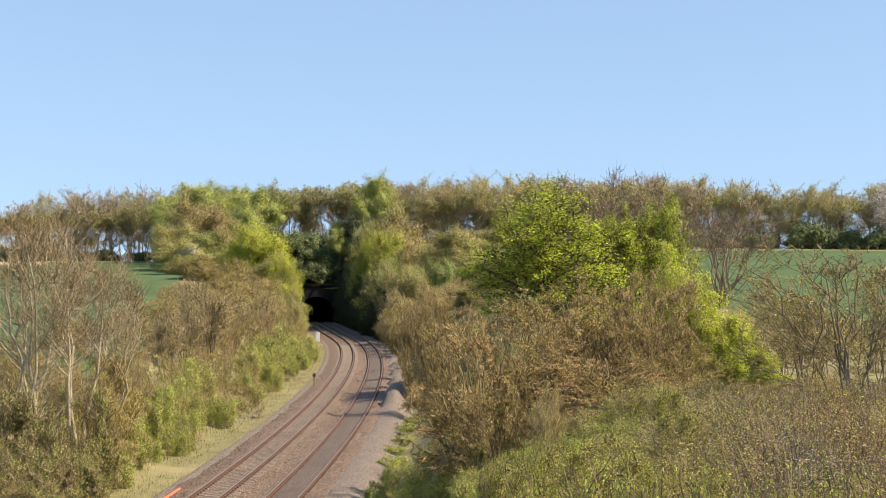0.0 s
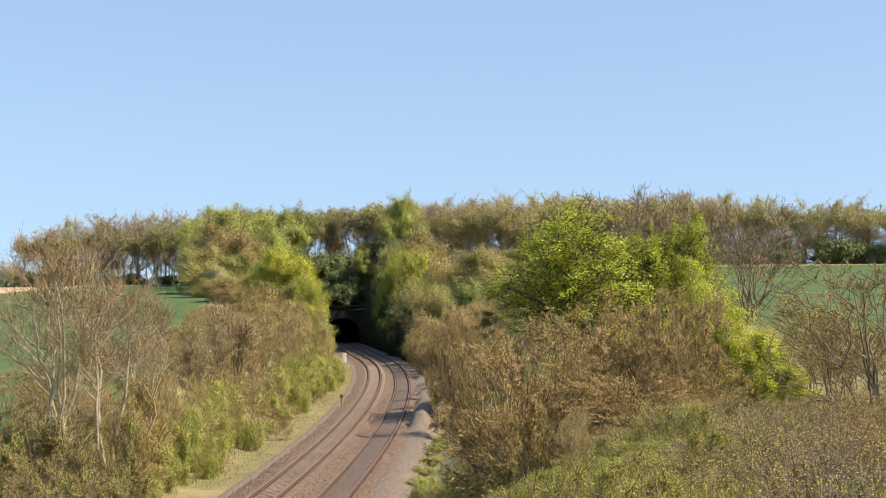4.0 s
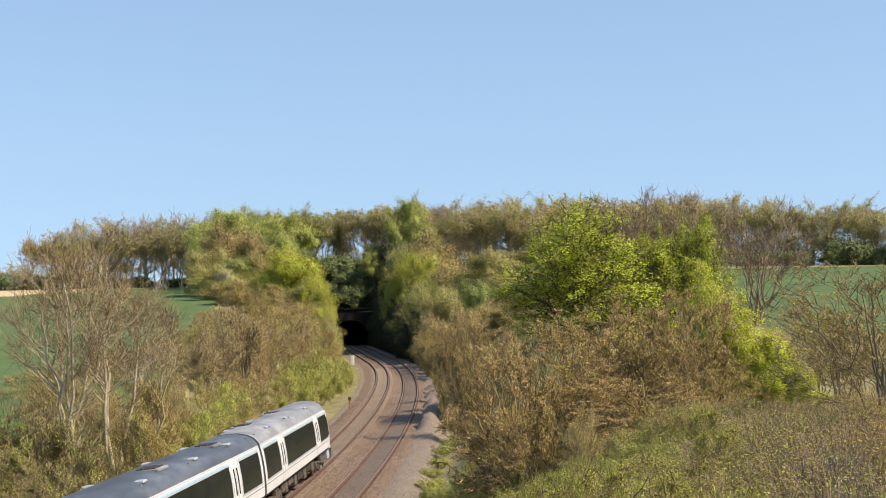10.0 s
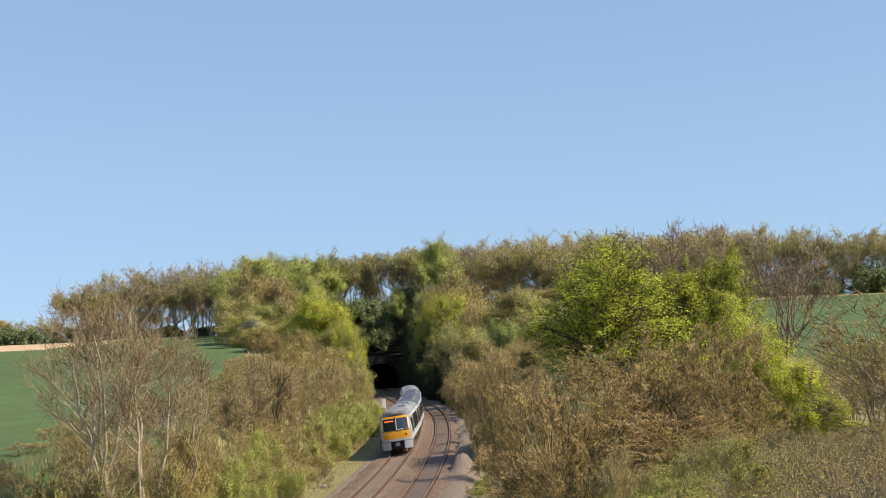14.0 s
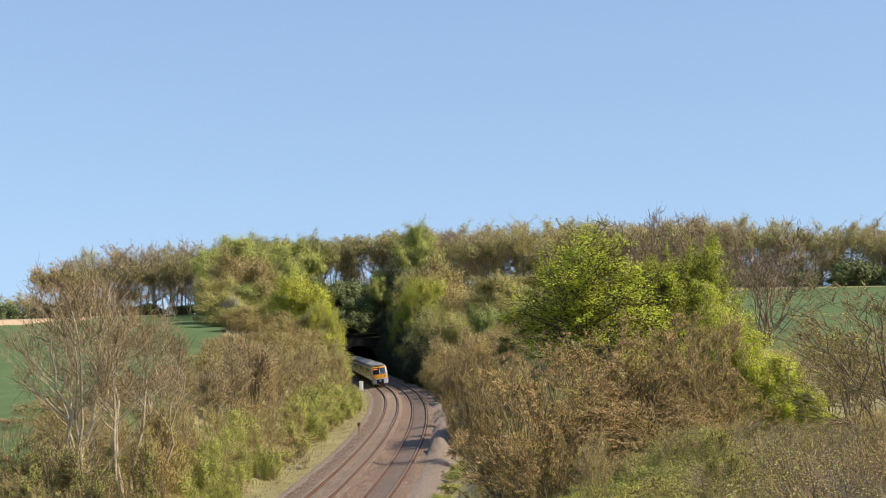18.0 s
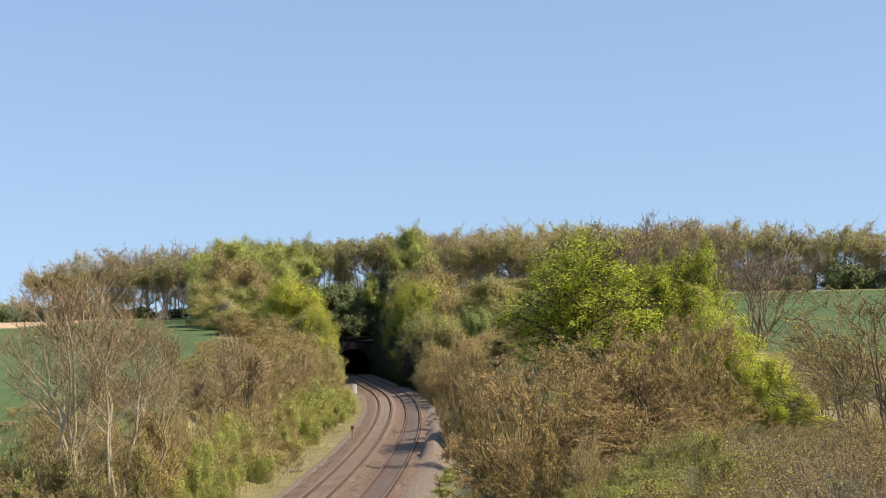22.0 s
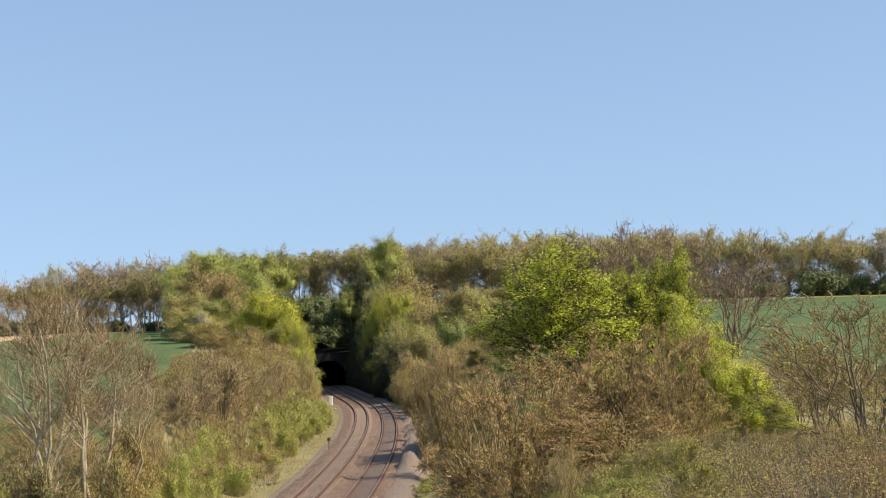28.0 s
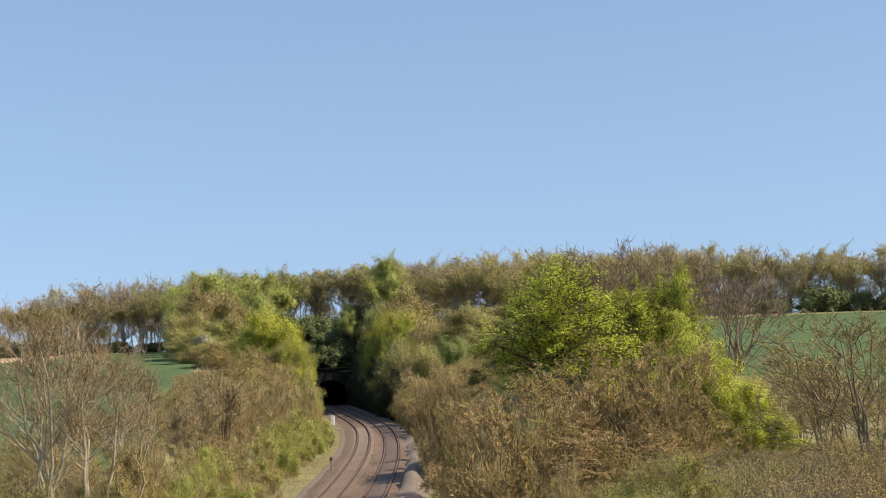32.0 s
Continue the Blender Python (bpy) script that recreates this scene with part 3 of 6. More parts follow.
BROWN_ROWS = [  # x, y, height, width
    (-50.6, 332.0, 13.4, 12.9), (-46.3, 340.0, 15.1, 9.9), (-41.1, 318.0, 13.3, 8.8), (-8.3, 336.0, 15.6, 15.4), (-11.0, 331.0, 15.4, 10.6), (-4.3, 294.0, 11.9, 9.4), (-40.8, 268.0, 3.6, 6.7), (-34.8, 268.0, 5.5, 6.9),
    (-29.3, 259.0, 6.9, 7.5), (-26.8, 250.0, 6.4, 6.1), (-34.6, 242.0, 2.0, 5.9), (-33.2, 246.0, 3.3, 6.8), (-30.0, 244.0, 4.4, 6.8), (-26.2, 240.0, 6.1, 5.8), (-23.0, 238.0, 6.1, 5.0), (-33.8, 222.0, 1.2, 4.6),
    (-32.5, 226.0, 1.6, 6.3), (-29.6, 228.0, 2.6, 6.3), (-25.8, 226.0, 4.1, 5.5), (-22.5, 224.0, 4.6, 4.7), (-20.5, 228.0, 4.4, 3.2), (-7.7, 241.0, 5.7, 5.2), (-5.1, 236.0, 7.6, 6.7), (-1.7, 229.0, 7.7, 6.7),
    (1.5, 223.0, 6.6, 7.1), (4.6, 216.0, 5.1, 6.3), (-5.9, 216.0, 4.8, 4.6), (-3.0, 206.0, 6.2, 5.9), (0.5, 196.0, 4.8, 6.3), (3.8, 191.0, 2.2, 6.1), (-1.0, 212.0, 7.2, 5.9), (7.7, 210.0, 2.3, 5.8),
    (2.6, 205.0, 4.8, 5.7),
]
SPRING_ROWS = [  # x, y, height, width
    (-60.4, 390.0, 19.1, 16.5), (-63.8, 380.0, 15.8, 10.8), (-51.6, 387.0, 16.6, 15.0), (-45.7, 394.0, 16.2, 11.2), (-42.2, 397.0, 14.4, 8.5), (-59.4, 352.0, 11.0, 7.6), (-42.0, 354.0, 19.6, 8.8), (-46.7, 372.0, 17.5, 10.6),
    (-15.9, 396.0, 16.8, 8.8), (-12.5, 390.0, 12.6, 7.6), (-19.7, 394.0, 13.2, 7.1), (-61.5, 366.0, 13.7, 7.6), (-24.5, 384.0, 10.0, 5.9), (-53.7, 378.0, 15.5, 10.5),
]
THICKET_ROWS = [  # x, y, height, width
    (-1.9, 225.0, 5.5, 6.2), (0.4, 215.0, 3.6, 6.0), (-4.2, 225.0, 7.2, 4.7), (2.6, 205.0, 2.3, 5.7), (4.5, 195.0, 2.2, 5.4), (-29.6, 190.0, 2.2, 4.0), (-27.7, 195.0, 2.2, 4.1), (-24.3, 190.0, 3.3, 4.0),
    (-23.2, 200.0, 5.0, 3.8), (-29.4, 175.0, 2.2, 3.3), (-22.2, 210.0, 6.2, 3.6), (-23.3, 118.0, 2.2, 2.5), (-22.6, 122.0, 2.2, 2.5), (-21.8, 126.0, 2.2, 2.6), (-20.4, 108.0, 2.2, 2.2), (-18.8, 112.0, 2.7, 2.3),
    (-17.8, 100.0, 2.2, 1.7), (1.2, 210.0, 2.2, 4.4), (3.9, 200.0, 2.2, 4.2), (6.0, 190.0, 2.2, 4.0), (7.3, 175.0, 2.2, 3.6), (3.7, 160.0, 2.2, 3.3), (5.5, 150.0, 2.2, 3.1), (1.9, 150.0, 2.2, 3.1),
    (-22.3, 84.0, 3.5, 2.6), (-21.2, 86.0, 3.4, 2.7), (-19.4, 84.0, 4.3, 2.3), (-20.5, 80.0, 2.5, 2.5), (-18.9, 80.0, 2.7, 2.2), (-21.0, 78.0, 2.2, 2.2), (-19.4, 77.0, 2.2, 1.9), (20.9, 100.0, 2.2, 2.4),
    (21.2, 96.0, 2.4, 2.3), (21.6, 92.0, 2.3, 2.2), (23.4, 94.0, 2.5, 2.3), (23.8, 90.0, 2.6, 2.2), (17.7, 84.0, 2.2, 1.7), (18.2, 80.0, 2.2, 1.9), (19.1, 78.0, 2.2, 1.9), (19.9, 76.0, 2.2, 1.8),
    (20.4, 104.0, 2.2, 2.2), (19.7, 108.0, 2.2, 2.2), (21.3, 76.0, 2.2, 1.8), (25.4, 120.0, 2.2, 2.5), (24.6, 125.0, 2.7, 2.6), (-25.2, 150.0, 3.2, 2.9), (-22.9, 147.0, 4.6, 2.8), (-21.5, 150.0, 5.7, 3.1),
    (-19.7, 152.0, 6.8, 2.9), (-18.9, 158.0, 6.7, 2.7), (-18.8, 170.0, 7.2, 3.2), (-18.3, 182.0, 7.3, 3.5), (-20.8, 138.0, 4.1, 2.4), (-18.9, 140.0, 5.0, 2.4), (-21.4, 132.0, 2.9, 2.3), (-22.4, 128.0, 2.5, 2.2),
    (-32.3, 205.0, 2.2, 4.3), (-30.5, 212.0, 2.2, 4.4), (-27.5, 215.0, 2.2, 4.5), (-31.9, 190.0, 2.2, 3.3), (-20.3, 222.0, 7.5, 3.1), (-18.6, 96.0, 4.5, 2.3), (-17.1, 92.0, 5.3, 1.8), (-6.6, 225.0, 7.9, 4.7),
    (-3.4, 222.0, 7.1, 5.4), (-0.3, 215.0, 4.1, 4.5), (2.2, 205.0, 2.5, 4.3), (4.1, 195.0, 2.2, 3.4), (-4.4, 200.0, 6.6, 4.2), (-1.3, 190.0, 5.1, 4.0), (1.0, 180.0, 3.2, 3.7), (3.0, 168.0, 2.2, 3.5),
    (-6.0, 205.0, 5.1, 2.6), (4.9, 185.0, 2.2, 3.9), (-3.7, 152.0, 4.1, 1.9), (-3.1, 138.5, 3.5, 1.4), (-2.7, 127.5, 3.2, 1.2), (-2.1, 119.0, 2.7, 1.7), (-1.5, 111.0, 2.3, 1.5), (-0.8, 125.0, 2.6, 2.6),
    (-1.2, 140.0, 3.9, 2.9), (-1.2, 150.0, 4.8, 3.6), (0.3, 158.0, 3.9, 3.8),
]
LOWTHICKET_ROWS = [  # x, y, height, width
    (-16.1, 135.0, 3.6, 2.3), (-16.7, 125.0, 3.1, 2.2), (-14.4, 108.0, 2.5, 1.7), (-16.7, 115.0, 2.7, 2.0), (-12.8, 112.0, 2.0, 1.6),
]
THORN_ROWS = [  # x, y, height, width
    (-19.5, 69.0, 3.5, 3.1), (-17.5, 67.0, 3.9, 2.8), (-15.9, 65.0, 3.9, 2.5), (-18.3, 64.0, 2.8, 2.9), (-16.4, 62.0, 3.2, 2.8), (-14.7, 61.0, 3.0, 2.5), (-15.4, 68.0, 3.4, 2.1), (-16.7, 60.0, 2.2, 2.5),
    (-14.8, 59.0, 2.4, 2.5), (-13.9, 63.0, 2.8, 2.0), (-19.6, 72.0, 2.6, 2.7), (-15.3, 72.0, 4.3, 2.2), (-17.3, 74.0, 3.7, 2.3),
]
BRAMBLE_ROWS = [  # x, y, height, width
    (-18.5, 170.0, 2.9, 3.5), (-17.7, 180.0, 3.2, 3.7), (-17.2, 195.0, 3.2, 3.4), (-18.5, 160.0, 2.6, 2.8), (-17.1, 165.0, 2.8, 2.9), (-16.3, 178.0, 3.0, 2.5), (-17.0, 205.0, 3.0, 2.4), (3.5, 47.0, 0.8, 1.8),
    (4.3, 45.0, 0.8, 1.7), (5.0, 43.0, 0.8, 1.6), (3.6, 42.0, 1.1, 1.6), (4.2, 40.0, 0.8, 1.5), (3.1, 50.0, 0.8, 1.7), (-18.0, 165.0, 2.7, 3.1), (-16.9, 175.0, 3.3, 3.0), (-14.8, 140.0, 3.2, 2.2),
    (-15.1, 162.0, 2.5, 2.2), (-14.9, 176.0, 1.9, 1.8), (-17.4, 150.0, 2.3, 2.6), (-16.4, 158.0, 2.7, 2.7), (-14.6, 104.0, 2.4, 1.4), (-17.8, 215.0, 2.4, 2.5), (2.3, 58.0, 0.8, 1.6), (3.1, 57.0, 0.8, 1.6),
    (1.8, 60.0, 0.8, 1.7), (3.8, 55.0, 0.8, 1.5), (4.6, 52.0, 0.8, 1.6), (5.5, 50.0, 0.8, 1.6), (6.3, 48.0, 0.8, 1.5), (-20.3, 170.0, 0.9, 3.0), (-18.5, 175.0, 2.1, 3.0), (-19.0, 150.0, 0.6, 2.3),
    (-18.9, 120.0, 1.4, 2.1), (-17.4, 106.0, 1.1, 1.8), (-15.1, 100.0, 1.5, 1.4), (-21.2, 215.0, 2.5, 3.7), (-19.4, 220.0, 2.7, 3.1), (2.0, 50.0, 0.8, 1.6), (1.0, 52.0, 1.1, 1.4), (-0.1, 56.0, 1.2, 1.4),
    (-1.3, 60.0, 1.4, 1.2), (2.8, 48.0, 0.8, 1.3), (3.5, 47.0, 0.8, 1.3), (4.2, 46.0, 0.8, 1.3), (1.5, 46.0, 1.4, 1.4), (2.7, 44.0, 0.8, 1.4), (3.4, 42.0, 0.8, 1.3), (0.6, 47.0, 1.8, 1.3),
    (-2.9, 68.0, 1.3, 1.0), (-2.4, 74.0, 0.9, 1.1), (-0.9, 66.0, 1.3, 1.4), (0.1, 60.0, 0.8, 1.5), (1.6, 55.0, 0.8, 1.5), (2.6, 52.0, 0.8, 1.4), (-0.6, 70.0, 0.8, 1.5), (1.0, 64.0, 0.8, 1.3),
    (2.4, 60.0, 0.8, 1.2), (3.1, 50.0, 0.8, 1.2), (-17.1, 100.0, 2.7, 2.1), (-16.3, 92.0, 1.7, 1.9), (-14.8, 88.0, 2.0, 1.5), (-17.3, 110.0, 2.5, 2.3), (-15.5, 102.0, 2.2, 1.8), (-14.2, 88.0, 1.4, 1.2),
    (-15.0, 84.0, 1.3, 1.3), (-15.1, 80.0, 0.8, 1.2), (-22.0, 190.0, 0.8, 4.0), (-20.4, 200.0, 1.9, 4.2), (-18.4, 205.0, 2.5, 3.6), (-19.6, 180.0, 1.2, 3.1), (-17.6, 185.0, 1.7, 2.9), (-17.4, 210.0, 2.1, 2.5),
    (-16.5, 195.0, 1.3, 2.3), (-17.2, 66.0, 1.5, 1.6), (-18.3, 68.0, 1.6, 1.7), (-16.1, 65.0, 1.5, 1.4), (-16.9, 62.0, 1.5, 1.7), (-1.6, 72.0, 0.8, 1.2), (-2.2, 68.0, 1.7, 1.2), (-1.1, 66.0, 1.2, 1.4),
    (0.3, 62.0, 0.8, 1.5), (1.3, 58.0, 0.8, 1.4), (2.5, 54.0, 0.8, 1.5), (3.5, 52.0, 0.8, 1.4), (-0.5, 58.0, 1.1, 1.2), (0.8, 50.0, 1.5, 1.2), (-1.8, 62.0, 1.2, 1.1),
    (-16.1, 93.0, 3.7, 2.0), (-16.1, 90.0, 3.1, 1.9), (-15.3, 91.0, 2.8, 1.7), (-18.2, 118.0, 2.8, 2.9), (-16.9, 116.0, 2.6, 2.2), (-16.9, 105.0, 2.5, 1.8), (-17.4, 164.5, 4.2, 4.0), (-16.4, 178.5, 4.0, 4.3),
    (-17.1, 145.0, 3.5, 3.0), (-15.6, 188.0, 2.9, 3.3), (-13.9, 104.0, 2.5, 1.8), (-15.1, 80.0, 2.8, 1.9), (-14.7, 74.0, 2.3, 1.8), (-14.2, 90.0, 2.2, 1.4), (-15.8, 129.0, 2.7, 2.2), (-18.5, 100.0, 2.8, 1.7),
    (-2.3, 94.0, 0.7, 2.0), (-2.0, 99.0, 0.7, 2.1), (-2.6, 88.0, 0.7, 1.8), (-1.8, 104.0, 0.8, 1.8), (-2.5, 82.0, 0.7, 2.0),
]
SALLOW_ROWS = [  # x, y, height, width
    (-16.4, 80.0, 6.6, 2.5), (-16.4, 77.0, 5.6, 2.1), (-15.9, 82.0, 5.0, 2.0), (-16.7, 76.0, 4.6, 2.1), (-15.9, 79.0, 3.3, 2.2), (-15.9, 84.0, 3.2, 1.5), (-15.8, 74.0, 2.9, 2.3), (-16.3, 72.0, 2.2, 2.0),
    (-15.4, 78.0, 1.7, 1.9), (-16.5, 90.0, 4.2, 1.6),
]
MOSS_ROWS = [  # x, y, height, width
    (-0.7, 257.0, 9.7, 5.9), (6.2, 272.0, 3.6, 5.3), (2.5, 262.0, 5.4, 4.5), (-7.9, 246.0, 3.3, 2.9), (-9.4, 256.0, 3.7, 2.3),
]
FAN_ROWS = [  # x, y, height, width
    (-20.0, 138.5, 6.5, 5.0), (-20.2, 128.0, 5.8, 4.0), (-20.1, 155.0, 5.9, 4.8), (-20.0, 119.0, 4.9, 3.3), (-21.0, 183.5, 5.1, 5.1),
]
MOUND_ROWS = [  # x, y, height, width
    (1.7, 34.0, 2.3, 1.7), (2.7, 36.0, 2.0, 1.9), (3.8, 38.0, 1.3, 2.0), (1.0, 32.0, 2.4, 1.3), (1.7, 28.0, 2.3, 1.5), (2.5, 27.0, 2.0, 1.5), (3.5, 30.0, 1.3, 1.6), (2.7, 22.0, 2.1, 1.1),
    (1.7, 22.0, 2.6, 1.1), (4.9, 34.0, 1.2, 1.4), (4.2, 26.0, 1.2, 1.1), (5.8, 42.0, 1.2, 1.6),
]
HAW_ROWS = [  # x, y, height, width
    (1.6, 57.0, 5.6, 5.5), (0.8, 60.0, 5.6, 3.7), (3.5, 65.0, 4.3, 5.6), (5.6, 68.0, 4.3, 6.1), (7.5, 66.0, 4.7, 5.7), (8.1, 61.0, 4.7, 4.0), (5.9, 62.0, 2.6, 6.0), (7.9, 58.0, 3.2, 4.4),
    (3.6, 56.0, 2.9, 4.7), (5.8, 55.0, 1.7, 5.3), (8.0, 55.0, 2.0, 3.8), (2.1, 53.0, 3.0, 3.5),
]
BLOOM_ROWS = [  # x, y, height, width
    (-45.8, 297.0, 6.0, 4.3),
]
LIME_ROWS = [  # x, y, height, width
    (10.0, 72.0, 5.7, 2.0), (10.6, 72.0, 5.1, 2.2), (10.3, 66.0, 4.3, 2.1), (10.1, 66.0, 3.5, 1.8), (10.3, 62.0, 3.6, 2.2), (10.5, 60.0, 3.0, 2.1), (10.9, 59.0, 2.4, 1.9), (11.2, 58.0, 1.9, 1.8),
    (11.4, 57.0, 1.4, 1.4), (10.4, 58.0, 1.8, 1.8), (10.1, 70.0, 4.4, 1.7), (10.1, 60.0, 2.5, 1.7),
]
ELDER_ROWS = [  # x, y, height, width
    (11.2, 45.0, 4.7, 5.5), (12.6, 57.0, 4.1, 4.0), (13.5, 50.0, 4.5, 3.5), (13.0, 62.0, 2.7, 3.2), (13.9, 60.0, 3.3, 3.5),
]
LOWSCRUB_ROWS = [  # x, y, height, width
    (2.9, 45.0, 2.9, 1.1), (3.9, 46.9, 1.5, 1.4), (5.3, 45.3, 1.2, 1.2), (6.1, 47.3, 1.1, 1.1), (7.3, 45.1, 1.0, 1.3), (8.2, 47.1, 1.0, 1.3), (9.6, 46.5, 1.2, 1.3), (9.9, 44.8, 1.0, 1.2),
    (11.3, 45.4, 1.0, 1.2), (12.7, 47.0, 1.0, 1.4), (13.1, 45.8, 1.0, 1.2), (3.1, 48.6, 2.2, 1.4), (4.2, 50.1, 1.0, 1.2), (5.5, 49.1, 1.0, 1.5), (6.6, 49.3, 1.0, 1.4), (7.7, 50.2, 1.0, 1.2),
    (9.1, 49.2, 1.1, 1.1), (10.1, 49.5, 1.0, 1.2), (10.9, 50.6, 1.0, 1.1), (12.8, 51.4, 1.0, 1.5), (13.0, 50.8, 1.0, 1.6), (14.4, 51.0, 1.0, 1.4), (3.5, 52.9, 2.3, 1.3), (4.7, 52.5, 1.0, 1.3),
    (5.6, 53.6, 1.3, 1.6), (7.0, 53.8, 1.1, 1.7), (8.0, 53.0, 1.1, 1.1), (9.7, 54.0, 1.0, 1.1), (10.5, 54.1, 1.0, 1.2), (12.1, 53.9, 1.0, 1.7), (12.8, 53.8, 1.0, 1.1), (14.0, 54.0, 1.0, 1.6),
    (14.7, 53.1, 1.0, 1.2), (3.7, 56.7, 1.0, 1.3), (5.7, 57.7, 1.0, 1.8), (7.0, 58.7, 1.0, 1.7), (7.9, 59.1, 1.0, 1.4), (9.5, 58.5, 1.0, 1.4), (10.6, 58.1, 1.0, 1.7), (11.9, 59.3, 1.0, 1.4),
    (13.6, 59.4, 1.0, 1.8), (13.9, 56.9, 1.0, 1.7), (15.5, 57.0, 1.0, 1.2), (17.0, 59.3, 1.0, 1.7),
]


# ridge woodland: tall trees with clear trunks and domed thin spring crowns
def ridge_kinds():
    bare, green, mixed, thin = [], [], [], []
    form = dict(height=17, spread=12, core=0.8, clear=0.16, rise=0.8, rough=0.3, wander=0.07, bow=0.02, outward=1.0, group="trees along the ridge", exact=True, twig_bark=BARK_GREY, sides=(5, 3, 2, 2), radius=0.24, reach2=0.18, reach3=0.04)
    for s in range(3):
        bare.append(plant("ridge_tree", "tall nearly bare grey-brown ridge tree with clear trunk", "tree", 10 + s, bark=BARK_RIDGE, foliage=RIDGE_BROWN, orders=(46, 8, 6), twig=0.022, leaves=3.4, leaf_size=0.08, fluff=0.25, gather=0.5, **form))
        green.append(plant("ridge_tree", "tall ridge tree with thin fresh spring-green crown", "tree", 20 + s, bark=BARK_RIDGE, foliage=LEAF_SPRING, orders=(40, 7, 6), twig=0.026, leaves=7.5, leaf_size=0.098, fluff=0.35, gather=0.7, **form))
        mixed.append(plant("ridge_tree", "tall ridge tree with thin olive-brown opening crown", "tree", 30 + s, bark=BARK_RIDGE, foliage=RIDGE_OLIVE, orders=(42, 7, 6), twig=0.026, leaves=6, leaf_size=0.088, fluff=0.35, gather=0.6, second=RIDGE_BROWN, **form))
    for s in range(2):
        thin.append(plant("ridge_tree", "slender pale-stemmed ridge tree with a small high crown", "tree", 36 + s, height=16, spread=5.5, bark=BARK_GREY, foliage=LEAF_SPRING, radius=0.13, core=0.9, clear=0.5, rise=1.2, rough=0.3, wander=0.05, bow=-0.1,
                          orders=(22, 5, 5), twig=0.024, leaves=3.2, leaf_size=0.1, fluff=0.3, second=RIDGE_BROWN, group="trees along the ridge", exact=True, sides=(5, 3, 2, 2)))
    return bare, green, mixed, thin


def build_ridge():
    rng = np.random.default_rng(5)
    bare, green, mixed, thin = ridge_kinds()

    def stand(kinds, x, y, h, w):
        settle(kinds[int(rng.integers(len(kinds)))], x + rng.normal(0, 0.8), y + rng.normal(0, 1.5), h * rng.uniform(0.95, 1.05), w * rng.uniform(0.9, 1.1), rng.uniform(0, 360))

    # along the left field: bare crowns, one of them broad
    for x, h, w, kinds in ((-109, 13.2, 10, bare), (-103, 15.2, 10, bare), (-99, 16.6, 9, mixed), (-90, 18.6, 14, bare), (-82, 17.4, 9, bare), (-77, 17.8, 9, mixed), (-72, 18.0, 10, bare)):
        stand(kinds, x, 403, h, w)
    for x in np.arange(-108, -66, 7.5):
        stand(bare, x, 414, 16.6 if x > -100 else 13.5, 10)
    for x in np.arange(-106, -66, 2.2):
        stand(thin, x, 424, 13.5 if x > -100 else 11, 6)
    # above the left slope
    for y, step, h in ((403, 6.0, 18.6), (415, 8.0, 18.2)):
        for x in np.arange(-68, -42, step):
            stand(green if rng.uniform() < 0.65 else mixed, x, y, h, 11)
    # slender stems over the tunnel
    for y, step in ((404, 2.5), (409, 2.7), (416, 3.2)):
        for x in np.arange(-44, -17, step):
            stand(thin, x, y, 16.6, 6)
    for x in np.arange(-43, -18, 6.5):
        stand(bare, x, 428, 15.8, 10)
    # broad olive crowns over the far bank
    for y, step, h in ((403, 7.5, 16.6), (412, 7.5, 17.6), (425, 8.5, 17.8)):
        for x in np.arange(-14, 62, step):
            stand(mixed if rng.uniform() < 0.78 else bare, x, y, h + 1.0 * float(smooth((x + 5) / 20) * smooth((45 - x) / 20)), 12.5)
    for x, h, w in ((64, 17.4, 11), (73, 17.6, 12), (81, 15.4, 10), (90, 16.2, 12), (99, 16.4, 12), (108, 17.0, 12), (118, 17.0, 12), (130, 17, 12), (142, 17, 12)):
        stand(mixed, x, 404, h, w)
    for x in np.arange(64, 146, 9.0):
        stand(mixed if rng.uniform() < 0.6 else bare, x, 415, 15.6, 11)
    for x in np.concatenate([np.arange(-109, -72, 1.9), np.arange(-72, -44, 4.0), np.arange(-16, 146, 3.2)]):  # slender stems along the edge of the wood
        stand(thin, x, 400.5, rng.uniform(11.5, 15) - 2.0 * (x < -95), 6)
    for y in (409, 425):  # younger trees between the trunks
        for x in np.concatenate([np.arange(-104, -66, 13.0), np.arange(-66, -44, 5.0), np.arange(-43, -16, 9.0), np.arange(-14, 64, 5.5), np.arange(66, 146, 11.0)]):
            r = rng.uniform()
            stand(bare if r < 0.45 else mixed if r < 0.8 or x > -16 else green, x, y, rng.uniform(6.5, 12), rng.uniform(6.5, 9))
    low = [plant("understorey_bush", "dark green holly and ivy bush under the ridge trees", "bush", 40 + s, 4, 6, BARK_DARK, LEAF_IVY, stems=5, clear=-0.4, orders=(24, 5, 4), twig=0.03, rough=0.4,
                 leaves=7, leaf_size=0.17, fluff=0.3, group="understorey along the wood", exact=True, sides=(4, 3, 2, 2)) for s in range(2)]
    for x in np.arange(-110, -66, 4.2):
        stand(low, x, 402 + rng.uniform(0, 9), rng.uniform(1.4, 3.2), 6)
    for x in np.arange(-66, 60, 4.0):
        stand(low, x, 402, rng.uniform(1.6, 3.6), 7)
    for x in np.arange(60, 146, 3.6):
        stand(low, x, 401, rng.uniform(2.2, 4.4), 7)
    for x, h, w in ((77, 3.6, 6), (88, 6.6, 9), (93, 5.6, 7), (101, 5.0, 7), (107, 4.6, 7), (114, 5.5, 8)):
        stand(low, x, 398, h, w)
